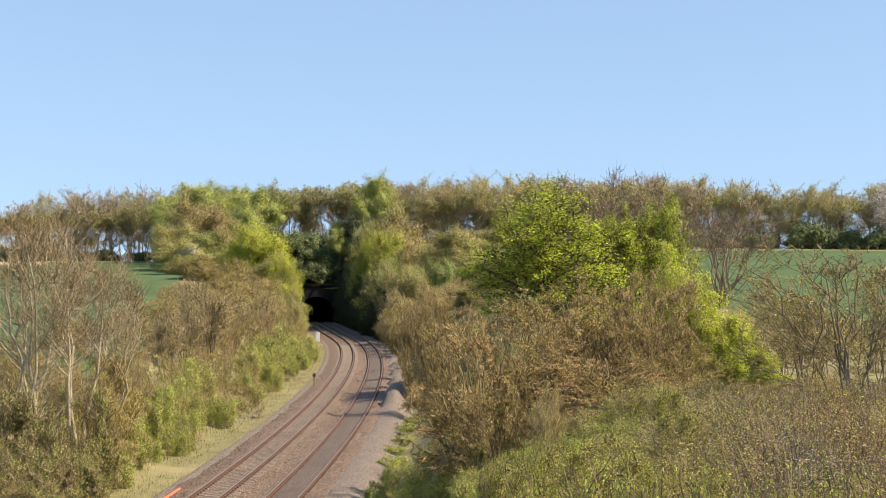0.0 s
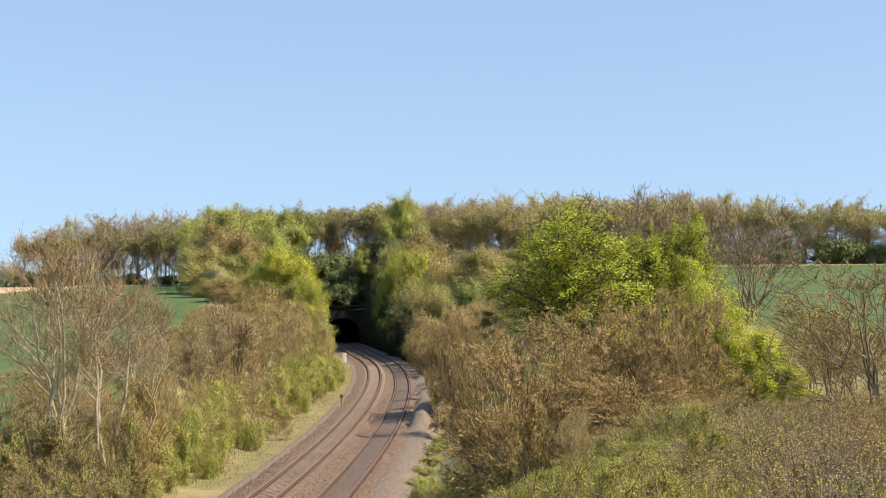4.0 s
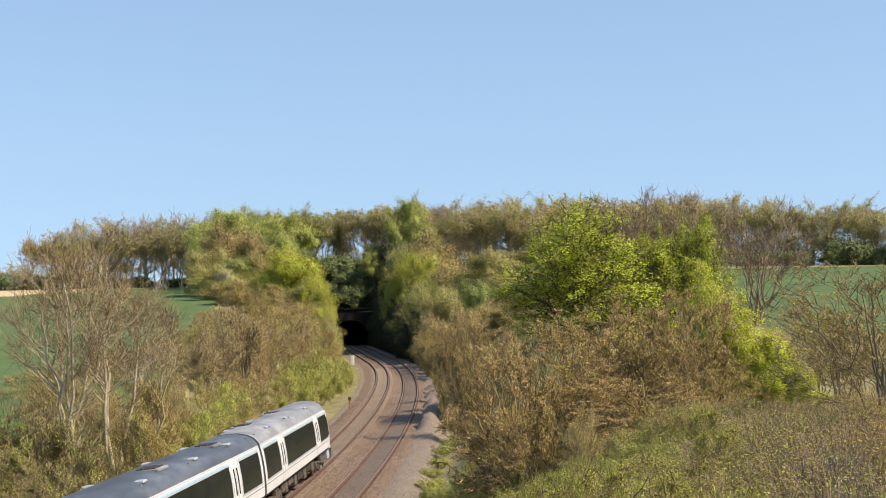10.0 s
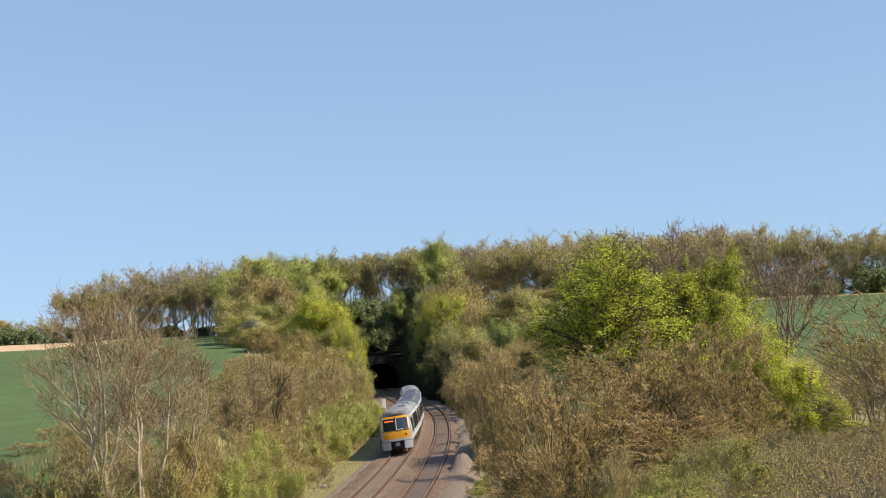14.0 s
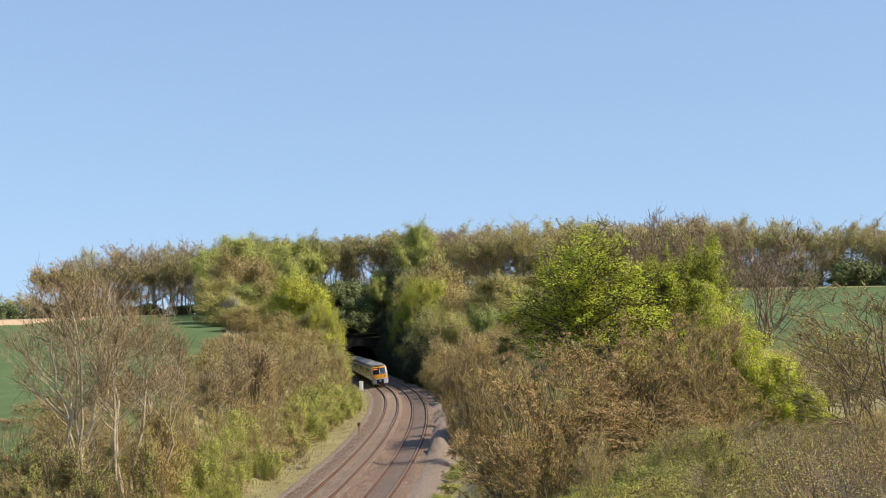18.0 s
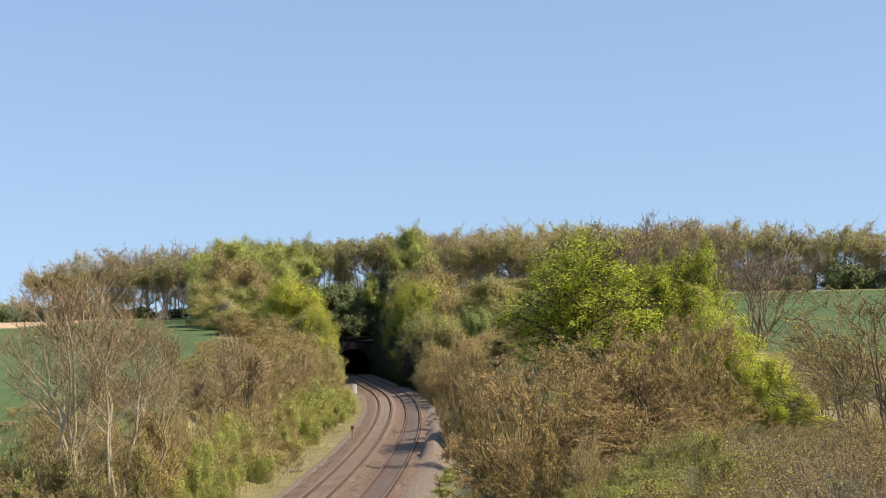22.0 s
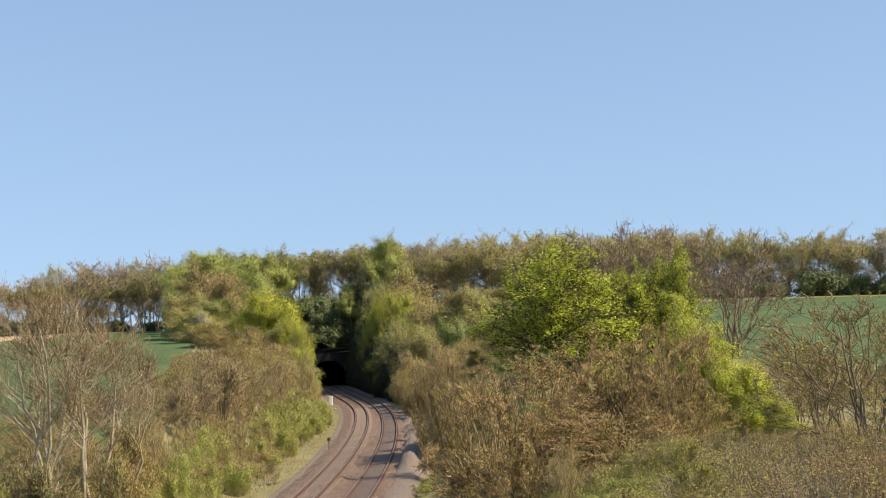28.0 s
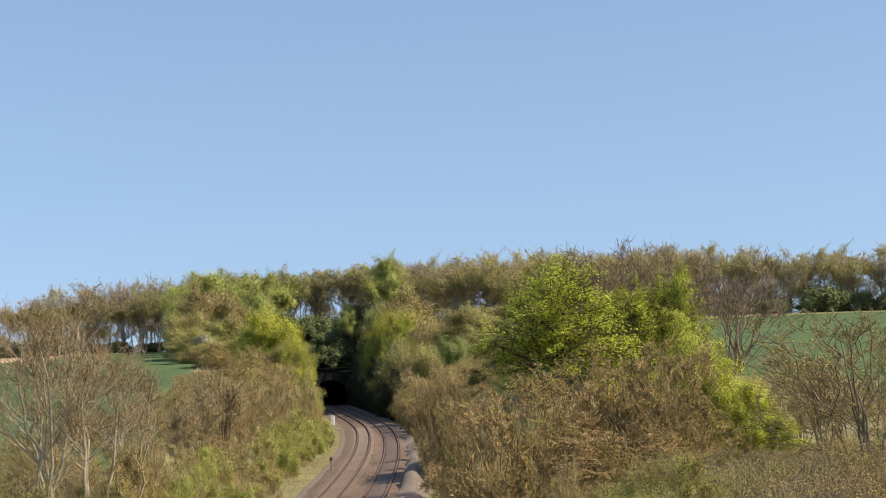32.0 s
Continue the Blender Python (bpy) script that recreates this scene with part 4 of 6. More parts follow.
    for y, h in ((383.5, 3.0), (388, 4.0), (393, 5.0)):
        for x in np.arange(-44, -10, 3.2):
            stand(low, x, y, h * rng.uniform(0.8, 1.3), 6)
    for x in np.arange(-230, -122, 5.0):
        stand(low, x, 520, rng.uniform(5, 9), 10)
        stand(mixed, x + 2, 545, rng.uniform(9, 13), 10)
    blossom = plant("blossom_tree", "small tree in pale pinkish-white blossom", "tree", 45, 9, 8, BARK_GREY, BLOSSOM, clear=0.2, orders=(24, 6, 5), twig=0.03, leaves=8, leaf_size=0.09, fluff=0.3, exact=True, sides=(4, 3, 2, 2))
    settle(blossom, 108, 396, 16.5, 9, 0)
    plantings([blossom], BLOOM_ROWS, 15)


build_ridge()


def build_cutting_trees():
    """Trees and scrub on the two slopes of the cutting, near the hill."""
    gr = "trees on the cutting slopes"
    far = dict(group=gr, exact=True, sides=(4, 3, 2, 2))
    puffy = dict(stems=4, clear=-0.25, base=0.06, rough=0.5, clump=2.0, outward=0.8, twig=0.02, fluff=0.3, gather=0.6, reach2=0.15, reach3=0.045)
    willow = [plant("willow_tree", "round willow bush in bright yellow-green leaf", "tree", 50 + s, 10, 10, BARK_BROWN, LEAF_WILLOW, orders=(60, 9, 6), leaves=14, leaf_size=0.075, puff=2.0, **puffy, **far) for s in range(2)]
    olive = [plant("hawthorn_tree", "rounded hawthorn with olive opening leaf", "tree", 54 + s, 9, 9, BARK_BROWN, (LEAF_OLIVE, LEAF_OLIVE, LEAF_MOSS)[s], orders=(60, 9, 6), leaves=11, leaf_size=0.075, puff=2.0, second=(None, BUD_DUN, LEAF_OLIVE)[s], **puffy, **far) for s in range(3)]
    brown = [plant("blackthorn_tree", "rounded leafless small tree of fine mauve-brown twigs", "tree", 58 + s, 9, 9, BARK_MAUVE, BUD_MAUVE, orders=(60, 10, 8), leaves=4.5, leaf_size=0.07, puff=1.8, second=(None, LEAF_OLIVE)[s], **{**puffy, "twig": 0.019}, **far) for s in range(2)]
    moss = [plant("elder_tree", "small rounded elder in mid-green leaf", "tree", 64, 7, 7, BARK_BROWN, LEAF_MOSS, orders=(40, 8, 6), leaves=11, leaf_size=0.085, puff=1.8, **puffy, **far)]
    spring = [plant("spring_tree", "tall slope tree in pale spring-green leaf", "tree", 62 + s, 16, 11, BARK_GREY, LEAF_SPRING, clear=0.05, orders=(44, 8, 6), twig=0.026, rough=0.5, clump=2.6, outward=0.8, reach2=0.15, reach3=0.05,
                    leaves=15, leaf_size=0.1, fluff=0.4, puff=1.8, **far) for s in range(3)]
    dark = [plant("shaded_tree", "tree near the tunnel mouth with deep shade put into its leaf colour", "tree", 66 + s, 12, 8, BARK_DARK, LEAF_SHADED, stems=2, clear=-0.2, orders=(36, 7, 5), twig=0.03, rough=0.4,
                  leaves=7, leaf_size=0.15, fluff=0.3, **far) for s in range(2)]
    plantings(willow, WILLOW_ROWS, 1)
    plantings(olive, OLIVE_ROWS, 2)
    plantings(brown, BROWN_ROWS, 3)
    plantings(spring, SPRING_ROWS, 4)
    plantings(moss, MOSS_ROWS, 5)
    rng = np.random.default_rng(6)
    for y in np.arange(254, 379, 4.2):  # the wall of trees beside the line; shade is in the dark kind's colour
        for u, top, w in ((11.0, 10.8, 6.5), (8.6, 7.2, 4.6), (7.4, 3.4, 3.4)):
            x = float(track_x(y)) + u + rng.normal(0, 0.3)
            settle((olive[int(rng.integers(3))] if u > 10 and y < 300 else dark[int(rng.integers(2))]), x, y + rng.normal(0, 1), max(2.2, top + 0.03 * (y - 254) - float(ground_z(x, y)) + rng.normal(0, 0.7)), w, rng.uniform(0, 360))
    for y in np.arange(270, 392, 5.5):  # tall trees on the brow of the far bank, which keep the sun off the tunnel's approach
        x = float(track_x(y)) + (14.0 if y < 312 else 12.0) + rng.normal(0, 0.5)
        kinds = brown if y < 312 else willow if y < 332 else (olive[0], olive[2], dark[0])
        settle(kinds[int(rng.integers(len(kinds)))], x, y, (11.0 if y < 312 else 15.6 + 5.0 * float(smooth((y - 280) / 70))) - float(ground_z(x, y)) + rng.normal(0, 0.6), 8.0, rng.uniform(0, 360))
    for y in np.arange(296, 379, 4.5):  # unseen trees added across the line, to close the cutting to the sky
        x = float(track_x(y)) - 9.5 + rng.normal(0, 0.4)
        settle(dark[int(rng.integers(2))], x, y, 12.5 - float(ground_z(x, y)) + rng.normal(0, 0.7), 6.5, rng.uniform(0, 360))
    for x in np.arange(-40, -19, 2.6):  # dark bushes added over the tunnel's parapet, to cover its lit strip
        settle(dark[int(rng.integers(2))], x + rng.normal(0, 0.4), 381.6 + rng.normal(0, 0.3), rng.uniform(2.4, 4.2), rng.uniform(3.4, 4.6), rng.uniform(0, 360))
    for x, y in ((-20, 384), (-17, 388), (-21.5, 391), (-14, 385), (-16, 396), (-11, 391), (-24, 396)):  # and dark trees added beside it, to shade the hill over the tunnel
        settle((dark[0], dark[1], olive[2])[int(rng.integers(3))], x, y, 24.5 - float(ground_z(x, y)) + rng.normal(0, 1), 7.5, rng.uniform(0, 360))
    for _ in range(60):  # low cover on the slope of the left bank
        y = rng.uniform(190, 310)
        settle((brown + olive)[int(rng.integers(5))], float(track_x(y)) + rng.uniform(-15 - 9 * float(smooth((y - 235) / 40)), -8), y, rng.uniform(2.2, 3.8), rng.uniform(3.2, 5), rng.uniform(0, 360))
    for _ in range(44):  # and of the far bank
        y = rng.uniform(170, 300)
        settle((brown + olive)[int(rng.integers(5))], float(track_x(y)) + rng.uniform(11, 26), y, rng.uniform(2.2, 3.6), rng.uniform(3.2, 5), rng.uniform(0, 360))


build_cutting_trees()


def build_near_bank():
    gr = "scrub on the banks"
    thicket = [plant("thicket_bush", "upright leafless brown thicket of thin stems", "bush", 70 + s, 5, 3.4, (BARK_BANK, BARK_BANK, BARK_BROWN)[s], (BUD_OLIVE, LEAF_OLIVE, BUD_BROWN)[s], stems=16, clear=-0.3, base=0.22, orders=(30, 6, 6), bow=-0.08, rise=1.5, rough=0.5,
                     twig=0.0095, radius=0.03, leaves=4.0, leaf_size=0.027, fluff=0.07, reach3=0.14, outward=1.5, group=gr, sides=(4, 3, 2, 2)) for s in range(3)]
    green = [plant("bramble_bush", "low green bramble and elder bush", "bush", 74 + s, 2.4, 2.8, BARK_BANK, LEAF_BRAMBLE, stems=12, clear=-0.5, base=0.35, orders=(34, 6, 5), rough=0.5,
                   twig=0.011, radius=0.02, leaves=7, leaf_size=0.036, fluff=0.14, puff=1.4, group=gr, sides=(3, 3, 2, 2), second=LEAF_SCRUB) for s in range(2)]
    sallow = [plant("sallow_bush", "sallow bush with yellow-brown catkins", "bush", 78 + s, 5.0, 3.0, BARK_BROWN, BUD_OLIVE, stems=9, clear=-0.3, base=0.3, orders=(46, 7, 6), rough=0.45,
                    twig=0.012, radius=0.03, leaves=3.4, leaf_size=0.032, fluff=0.08, outward=1.5, second=BUD_BROWN, group=gr, sides=(4, 3, 2, 2)) for s in range(2)]
    rng = np.random.default_rng(61)
    for _ in range(150):  # low brown scrub all over the bank
        y = 74 + 165 * rng.uniform() ** 1.3
        u = rng.uniform(-20, -7)
        settle(thicket[int(rng.integers(3))], float(track_x(y)) + u, y, rng.uniform(0.8, 2.0), rng.uniform(1.8, 3.4), rng.uniform(0, 360))
    for _ in range(80):  # bushes that reach down to the verge
        y = 66 + 150 * rng.uniform() ** 1.6
        kind = green[int(rng.integers(2))] if rng.uniform() < 0.25 else thicket[int(rng.integers(3))]
        settle(kind, float(track_x(y)) + rng.uniform(-7.6, -5.2), y, rng.uniform(0.5, 1.3), rng.uniform(1.6, 2.6), rng.uniform(0, 360))
    plantings(thicket, THICKET_ROWS, 6)
    plantings(thicket, LOWTHICKET_ROWS, 7)
    plantings(green, BRAMBLE_ROWS, 8)
    plantings(sallow, SALLOW_ROWS, 9)
    thorn = [plant("blackthorn_bush", "dark tangled blackthorn with a few green leaves", "bush", 82 + s, 3.0, 3.4, BARK_ELDER, LEAF_MOSS, stems=10, clear=-0.4, base=0.2, orders=(60, 8, 7), rough=0.5, wander=0.08,
                   twig=0.008, radius=0.03, leaves=2.2, leaf_size=0.034, fluff=0.06, outward=1.2, second=BUD_OLIVE, twig_bark=BARK_STEM, group=gr, exact=True, sides=(4, 3, 2, 2)) for s in range(2)]
    plantings(thorn, THORN_ROWS, 16)
    fan = [plant("thorn_bush", "leafless thorn bush of dark stems fanning out from its foot", "bush", 86 + s, 4.5, 4.5, BARK_ELDER, BUD_BROWN, stems=22, splay=0.7, clear=-0.3, base=0.05, orders=(60, 8, 6), rough=0.5, wander=0.05,
                 twig=0.009, radius=0.035, leaves=0.9, leaf_size=0.03, fluff=0.05, outward=1.3, second=BUD_OLIVE, twig_bark=BARK_BANK, group=gr, exact=True, sides=(4, 3, 2, 2)) for s in range(2)]
    plantings(fan, FAN_ROWS, 17)
    ash = [plant("ash_tree", "tall bare ash with pale forked branches on the bank", "tree", 90 + s, 10.6, 6.2, BARK_PALE, BUD_OLIVE, stems=3, base=0.03, clear=0.15, core=0.98, orders=(34, 8, 7), bow=-0.06, wander=0.03, rise=0.75, rough=0.3, shell=0.35, outward=1.2,
                 twig=0.0075, twig_bark=BARK_STEM, radius=0.115, leaves=0.3, leaf_size=0.03, fluff=0.04, reach2=0.24, reach3=0.12, group="bare ash trees", sides=(7, 5, 3, 2)) for s in range(3)]
    settle(ash[0], -17.8, 72, 11.0, 6.6, 20)
    settle(ash[1], -16.3, 72.8, 11.0, 6.4, 140)
    settle(ash[2], -20.0, 78, 10.8, 6.6, 250)
    settle(ash[1], -16.4, 80, 9.6, 5.4, 40)
    return thicket


THICKET = build_near_bank()


def build_far_bank():
    haw = [plant("hawthorn_bush", "broad dense leafless brown hawthorn bush with lichened branches", "bush", 100 + s, 6, 6.5, BARK_LICHEN, (BUD_BROWN, BUD_OLIVE, BUD_OLIVE)[s], stems=34, splay=1.0, clear=-0.5, base=0.07, orders=(84, 11, 9), bow=-0.1, rise=0.25, rough=0.6, shell=0.3, reach2=0.12, reach3=0.026, outward=1.5, wander=0.06, twig_bark=BARK_THORN,
                 twig=0.0095, radius=0.042, leaves=2.0, leaf_size=0.024, fluff=0.03, clump=1.4, group="brown hawthorn bushes", exact=True, sides=(5, 4, 3, 2), second=BUD_OLIVE) for s in range(3)]
    plantings(haw, HAW_ROWS, 10)
    for y in (110.0, 126.8, 137.0, 150.0, 166.5):  # tall bushes added on the bank's toe to cast shadows across the far track
        x = float(track_x(y)) + 8.5
        settle(haw[int(y) % 3], x, y, 7.6 - float(ground_z(x, y)), 4.2 if y < 120 else 2.9, y * 7)
    maple = [plant("field_maple", "field maple in bright fresh green leaf with dark limbs", "tree", 160 + s, 10.5, 11, BARK_DARK, LEAF_MAPLE, stems=4, clear=-0.45, base=0.05, orders=(90, 8, 6), rough=0.5, clump=1.3, bow=0.0, rise=0.7,
                   twig=0.013, radius=0.15, leaves=11, leaf_size=0.062, fluff=0.13, flat=0.4, reach2=0.15, reach3=0.07, puff=0.6, gather=1.5, group="field maples", exact=True, sides=(6, 4, 3, 2)) for s in range(2)]
    settle(maple[0], 8.8, 126, 10.4, 12.8, 10)
    settle(maple[1], 16.6, 130, 8.8, 7.0, 100)
    settle(maple[1], 13.6, 129, 7.6, 8.6, 200)
    lime = [plant("lime_bush", "yellow-lime hedge maple bush in fresh leaf", "bush", 115 + s, 3.6, 2.6, BARK_BROWN, LEAF_LIME, stems=6, clear=-0.2, base=0.2, orders=(34, 6, 5), rough=0.7, clump=0.6,
                  twig=0.008, radius=0.03, leaves=12, leaf_size=0.036, fluff=0.11, flat=0.7, puff=0.8, gather=1.2, group="lime-green bushes", exact=True, sides=(4, 3, 2, 2)) for s in range(2)]
    plantings(lime, LIME_ROWS, 11)
    bare = [plant("bare_tree", "leafless brown tree with many rising stems", "tree", 120 + s, 11.5, 9.5, BARK_BARE, BUD_BROWN, stems=14, splay=0.55, clear=-0.1, base=0.04, core=0.95, orders=(46, 7, 6), bow=-0.12, rise=1.5, rough=0.45, outward=1.4,
                  twig=0.013, radius=0.075, leaves=1.2, leaf_size=0.04, fluff=0.05, group="bare trees by the far field", exact=True, sides=(5, 4, 3, 2)) for s in range(2)]
    settle(bare[0], 24.2, 140, 10.2, 9.6, 0)
    settle(bare[1], 14.9, 150, 12.2, 9.0, 60)
    settle(bare[1], 20.2, 150, 11.6, 8.0, 160)
    elder = [plant("elder_bush", "half-bare elder with dark forking stems and small opening leaves", "bush", 125 + s, 5.2, 5.2, BARK_ELDER, BUD_OLIVE, stems=9, splay=0.3, clear=0.0, base=0.04, core=0.9, orders=(36, 8, 8), bow=-0.06, rise=0.8, rough=0.45, shell=0.35, twig_bark=BARK_STEM,
                   twig=0.0065, radius=0.032, leaves=2.0, leaf_size=0.024, fluff=0.03, outward=1.3, reach3=0.04, group="elder bushes", exact=True, sides=(6, 4, 3, 2), second=LEAF_OLIVE) for s in range(2)]
    plantings(elder, ELDER_ROWS, 12)
    plantings(THICKET, LOWSCRUB_ROWS, 14)


build_far_bank()


def blades(name, label, category, rng, pts, h, w, mat, lean=0.35):
    """A field of upright blades, each a bent tapering strip."""
    n = len(pts)
    a = rng.uniform(0, 2 * np.pi, n)
    s = np.stack([np.cos(a), np.sin(a), np.zeros(n)], 1)
    b = rng.uniform(0, 2 * np.pi, n)
    ln = np.stack([np.cos(b), np.sin(b), np.zeros(n)], 1) * (rng.uniform(0, lean, n) * h)[:, None]
    hh = (h * rng.uniform(0.5, 1.25, n))[:, None]
    V = np.stack([pts - s * w, pts + s * w, pts + s * w * 0.7 + UP * hh * 0.6 + ln * 0.4, pts - s * w * 0.7 + UP * hh * 0.6 + ln * 0.4,
                  pts + s * w * 0.15 + UP * hh + ln, pts - s * w * 0.15 + UP * hh + ln], 1).reshape(-1, 3)
    i = np.arange(n)[:, None] * 6
    Q = np.concatenate([i + np.array([0, 1, 2, 3]), i + np.array([3, 2, 4, 5])])
    return tagged(new(name, np_mesh(name, V, Q, mat)), label, category, kind="stuff")


def spots(rng, n, y0, y1, u0, u1, clump=1.5):
    y = rng.uniform(y0, y1, n)
    u = rng.uniform(0, 1, n) * (u1 - u0) + u0
    x = track_x(y) + u
    keep = wobble(x, y, clump) + 0.5 * wobble(y, x, clump * 3) > rng.uniform(-1.1, 0.5, n)
    x, y = x[keep], y[keep]
    return np.stack([x, y, ground_z(x, y) - 0.03], 1)


def build_grass():
    rng = np.random.default_rng(17)
    blades("verge_grass", "short straw-coloured grass on the verge", "grass", rng, spots(rng, 24000, 58, 260, -6.6, -2.75), 0.14, 0.016, STRAW)
    blades("verge_green_grass", "green grass on the verge", "grass", rng, spots(rng, 3500, 60, 260, -6.4, -3.6, 2.4), 0.16, 0.02, BLADE_GREEN)
    blades("bank_dead_stems", "tall dead brown stems on the bank", "grass", rng, spots(rng, 16000, 62, 240, -19, -5.2, 2.2), 0.6, 0.012, BLADE_BROWN)
    blades("bank_straw", "tangled straw grass on the bank", "grass", rng, spots(rng, 14000, 62, 240, -18, -5.0, 3.0), 0.4, 0.014, STRAW)
    blades("bank_green", "green grass on the bank", "grass", rng, spots(rng, 16000, 62, 250, -19, -5.0, 3.4), 0.42, 0.018, BLADE_GREEN)
    blades("far_bank_grass", "green grass below the hawthorns", "grass", rng, spots(rng, 22000, 56, 330, 8.6, 17, 2.4), 0.5, 0.022, BLADE_GREEN)
    blades("far_bank_straw", "straw grass beyond the ballast", "grass", rng, spots(rng, 14000, 56, 330, 8.4, 17, 2.4), 0.5, 0.02, BLADE_BROWN)
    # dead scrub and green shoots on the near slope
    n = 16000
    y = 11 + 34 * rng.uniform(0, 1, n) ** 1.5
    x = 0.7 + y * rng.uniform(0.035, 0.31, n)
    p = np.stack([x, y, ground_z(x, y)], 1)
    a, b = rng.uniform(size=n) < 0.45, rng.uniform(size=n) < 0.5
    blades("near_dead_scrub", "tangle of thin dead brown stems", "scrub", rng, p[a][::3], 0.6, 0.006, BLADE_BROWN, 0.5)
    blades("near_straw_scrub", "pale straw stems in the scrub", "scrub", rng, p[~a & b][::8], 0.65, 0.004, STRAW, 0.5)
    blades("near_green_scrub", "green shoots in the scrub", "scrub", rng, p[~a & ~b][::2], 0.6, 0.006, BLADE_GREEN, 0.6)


build_grass()


def shoots(name, label, seed, height, spread, stems, bark, foliage, leaves, leaf_size, group, second=None, bare=0.25, thick=0.0036):
    """A clump of thin upright shoots with small leaves set in pairs along them."""
    rng = np.random.default_rng(seed)
    root = tagged(new(name), label, "bush", group)
    SIZE[root.name] = (height, spread)
    a, k = rng.uniform(0, 2 * np.pi, stems), np.sqrt(rng.uniform(0, 1, stems))
    foot = np.stack([np.cos(a) * k * spread / 2, np.sin(a) * k * spread / 2, np.full(stems, -0.1)], 1)
    tall = height * rng.uniform(0.3, 1.0, stems) ** 1.2
    lean = rng.normal(0, 0.24, (stems, 2)) * tall[:, None]
    P = reach(rng, foot, np.stack([foot[:, 0] + lean[:, 0], foot[:, 1] + lean[:, 1], tall], 1), 4, 0.0, 0.018)
    j = np.repeat(np.arange(stems), 7)  # side shoots
    p = pick(P, j, rng.uniform(0.2, 0.97, len(j)))
    d = unit(rng.normal(0, 1, p.shape) * np.array([1, 1, 0.6]) + UP * 0.7)
    S = reach(rng, p, p + d * (height * rng.uniform(0.1, 0.28, len(j)))[:, None], 2, 0.0, 0.03)
    t = thick * rng.uniform(0.7, 1.4, stems)
    V, Q = joined([tubes(P, t, t * 0.5, 2), tubes(S, t[j] * 0.6, t[j] * 0.35, 2)])
    part("stem", np_mesh("stem", V, Q, bark, True), None, root)
    for frac, mat, nm in ([(1.0, foliage, "foliage")] if second is None else [(0.6, foliage, "foliage"), (0.4, second, "mixed_leaves")]):
        n = int(stems * leaves * frac)
        on = rng.uniform(size=n) < 0.5
        i, i2 = rng.integers(0, stems, n), rng.integers(0, len(j), n)
        c = np.where(on[:, None], pick(P, i, rng.uniform(bare, 1, n)), pick(S, i2, rng.uniform(0.1, 1, n))) + rng.normal(0, leaf_size * 0.9, (n, 3))
        part(nm, np_mesh(nm, *leaf_quads(rng, c, leaf_size, 0.4), mat), None, root)
    return root


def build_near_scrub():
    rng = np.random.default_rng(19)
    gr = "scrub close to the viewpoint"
    bud = [shoots("dogwood_bush", "upright thin dogwood stems with small bright green leaf pairs", 130 + s, 1.2, 1.2, 60, BARK_SHADE, LEAF_SCRUB, 30, 0.02, gr, LEAF_OLIVE) for s in range(3)]
    red = [shoots("rose_thicket", "reddish-brown thicket of bare thin rose stems", 134 + s, 1.2, 1.1, 70, BARK_ROSE, BUD_BROWN, 14, 0.016, gr, LEAF_SCRUB) for s in range(2)]
    grey = [shoots("dogwood_bush", "thicket of grey-mauve bare dogwood stems", 142 + s, 1.2, 1.1, 75, BARK_DOGWOOD, BUD_OLIVE, 13, 0.016, gr, LEAF_SCRUB) for s in range(2)]
    tan = [shoots("dry_stem_clump", "clump of tan dry weed stems with olive buds", 138 + s, 1.2, 1.1, 60, BARK_STEM, BUD_OLIVE, 18, 0.017, gr, LEAF_SCRUB) for s in range(2)]

    def choose(x, y):
        a, r = x / y + 0.02 * float(wobble(x, y, 2.3)), rng.uniform()
        if a < 0.125:
            return bud if r < 0.8 else tan
        if a < 0.185:
            return tan if r < 0.5 else bud if r < 0.85 else grey
        if a < 0.235:
            return grey if r < 0.4 else tan if r < 0.75 else red
        return red if r < 0.55 else tan if r < 0.85 else grey

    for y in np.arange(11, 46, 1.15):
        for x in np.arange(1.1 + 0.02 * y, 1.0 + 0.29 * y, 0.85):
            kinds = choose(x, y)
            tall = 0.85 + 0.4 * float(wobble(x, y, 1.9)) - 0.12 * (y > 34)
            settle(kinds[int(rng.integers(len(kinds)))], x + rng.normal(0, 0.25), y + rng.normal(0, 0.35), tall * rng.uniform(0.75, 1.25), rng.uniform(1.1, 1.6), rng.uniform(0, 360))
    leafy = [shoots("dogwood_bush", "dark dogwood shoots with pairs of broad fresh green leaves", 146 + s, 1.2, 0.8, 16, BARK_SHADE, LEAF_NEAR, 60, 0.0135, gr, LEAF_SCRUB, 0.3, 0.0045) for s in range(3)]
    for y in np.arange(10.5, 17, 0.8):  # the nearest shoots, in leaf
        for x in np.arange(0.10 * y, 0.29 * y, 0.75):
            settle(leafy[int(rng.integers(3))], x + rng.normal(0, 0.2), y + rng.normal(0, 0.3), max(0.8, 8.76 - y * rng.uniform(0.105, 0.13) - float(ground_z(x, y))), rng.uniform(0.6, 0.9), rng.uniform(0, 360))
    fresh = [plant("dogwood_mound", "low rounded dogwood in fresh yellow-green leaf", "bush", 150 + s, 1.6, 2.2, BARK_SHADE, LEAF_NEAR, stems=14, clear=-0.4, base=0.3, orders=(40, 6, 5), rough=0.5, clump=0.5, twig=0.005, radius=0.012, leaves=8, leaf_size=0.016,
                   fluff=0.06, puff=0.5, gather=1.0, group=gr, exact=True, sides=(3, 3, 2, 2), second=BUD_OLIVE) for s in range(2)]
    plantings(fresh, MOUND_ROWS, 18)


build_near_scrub()


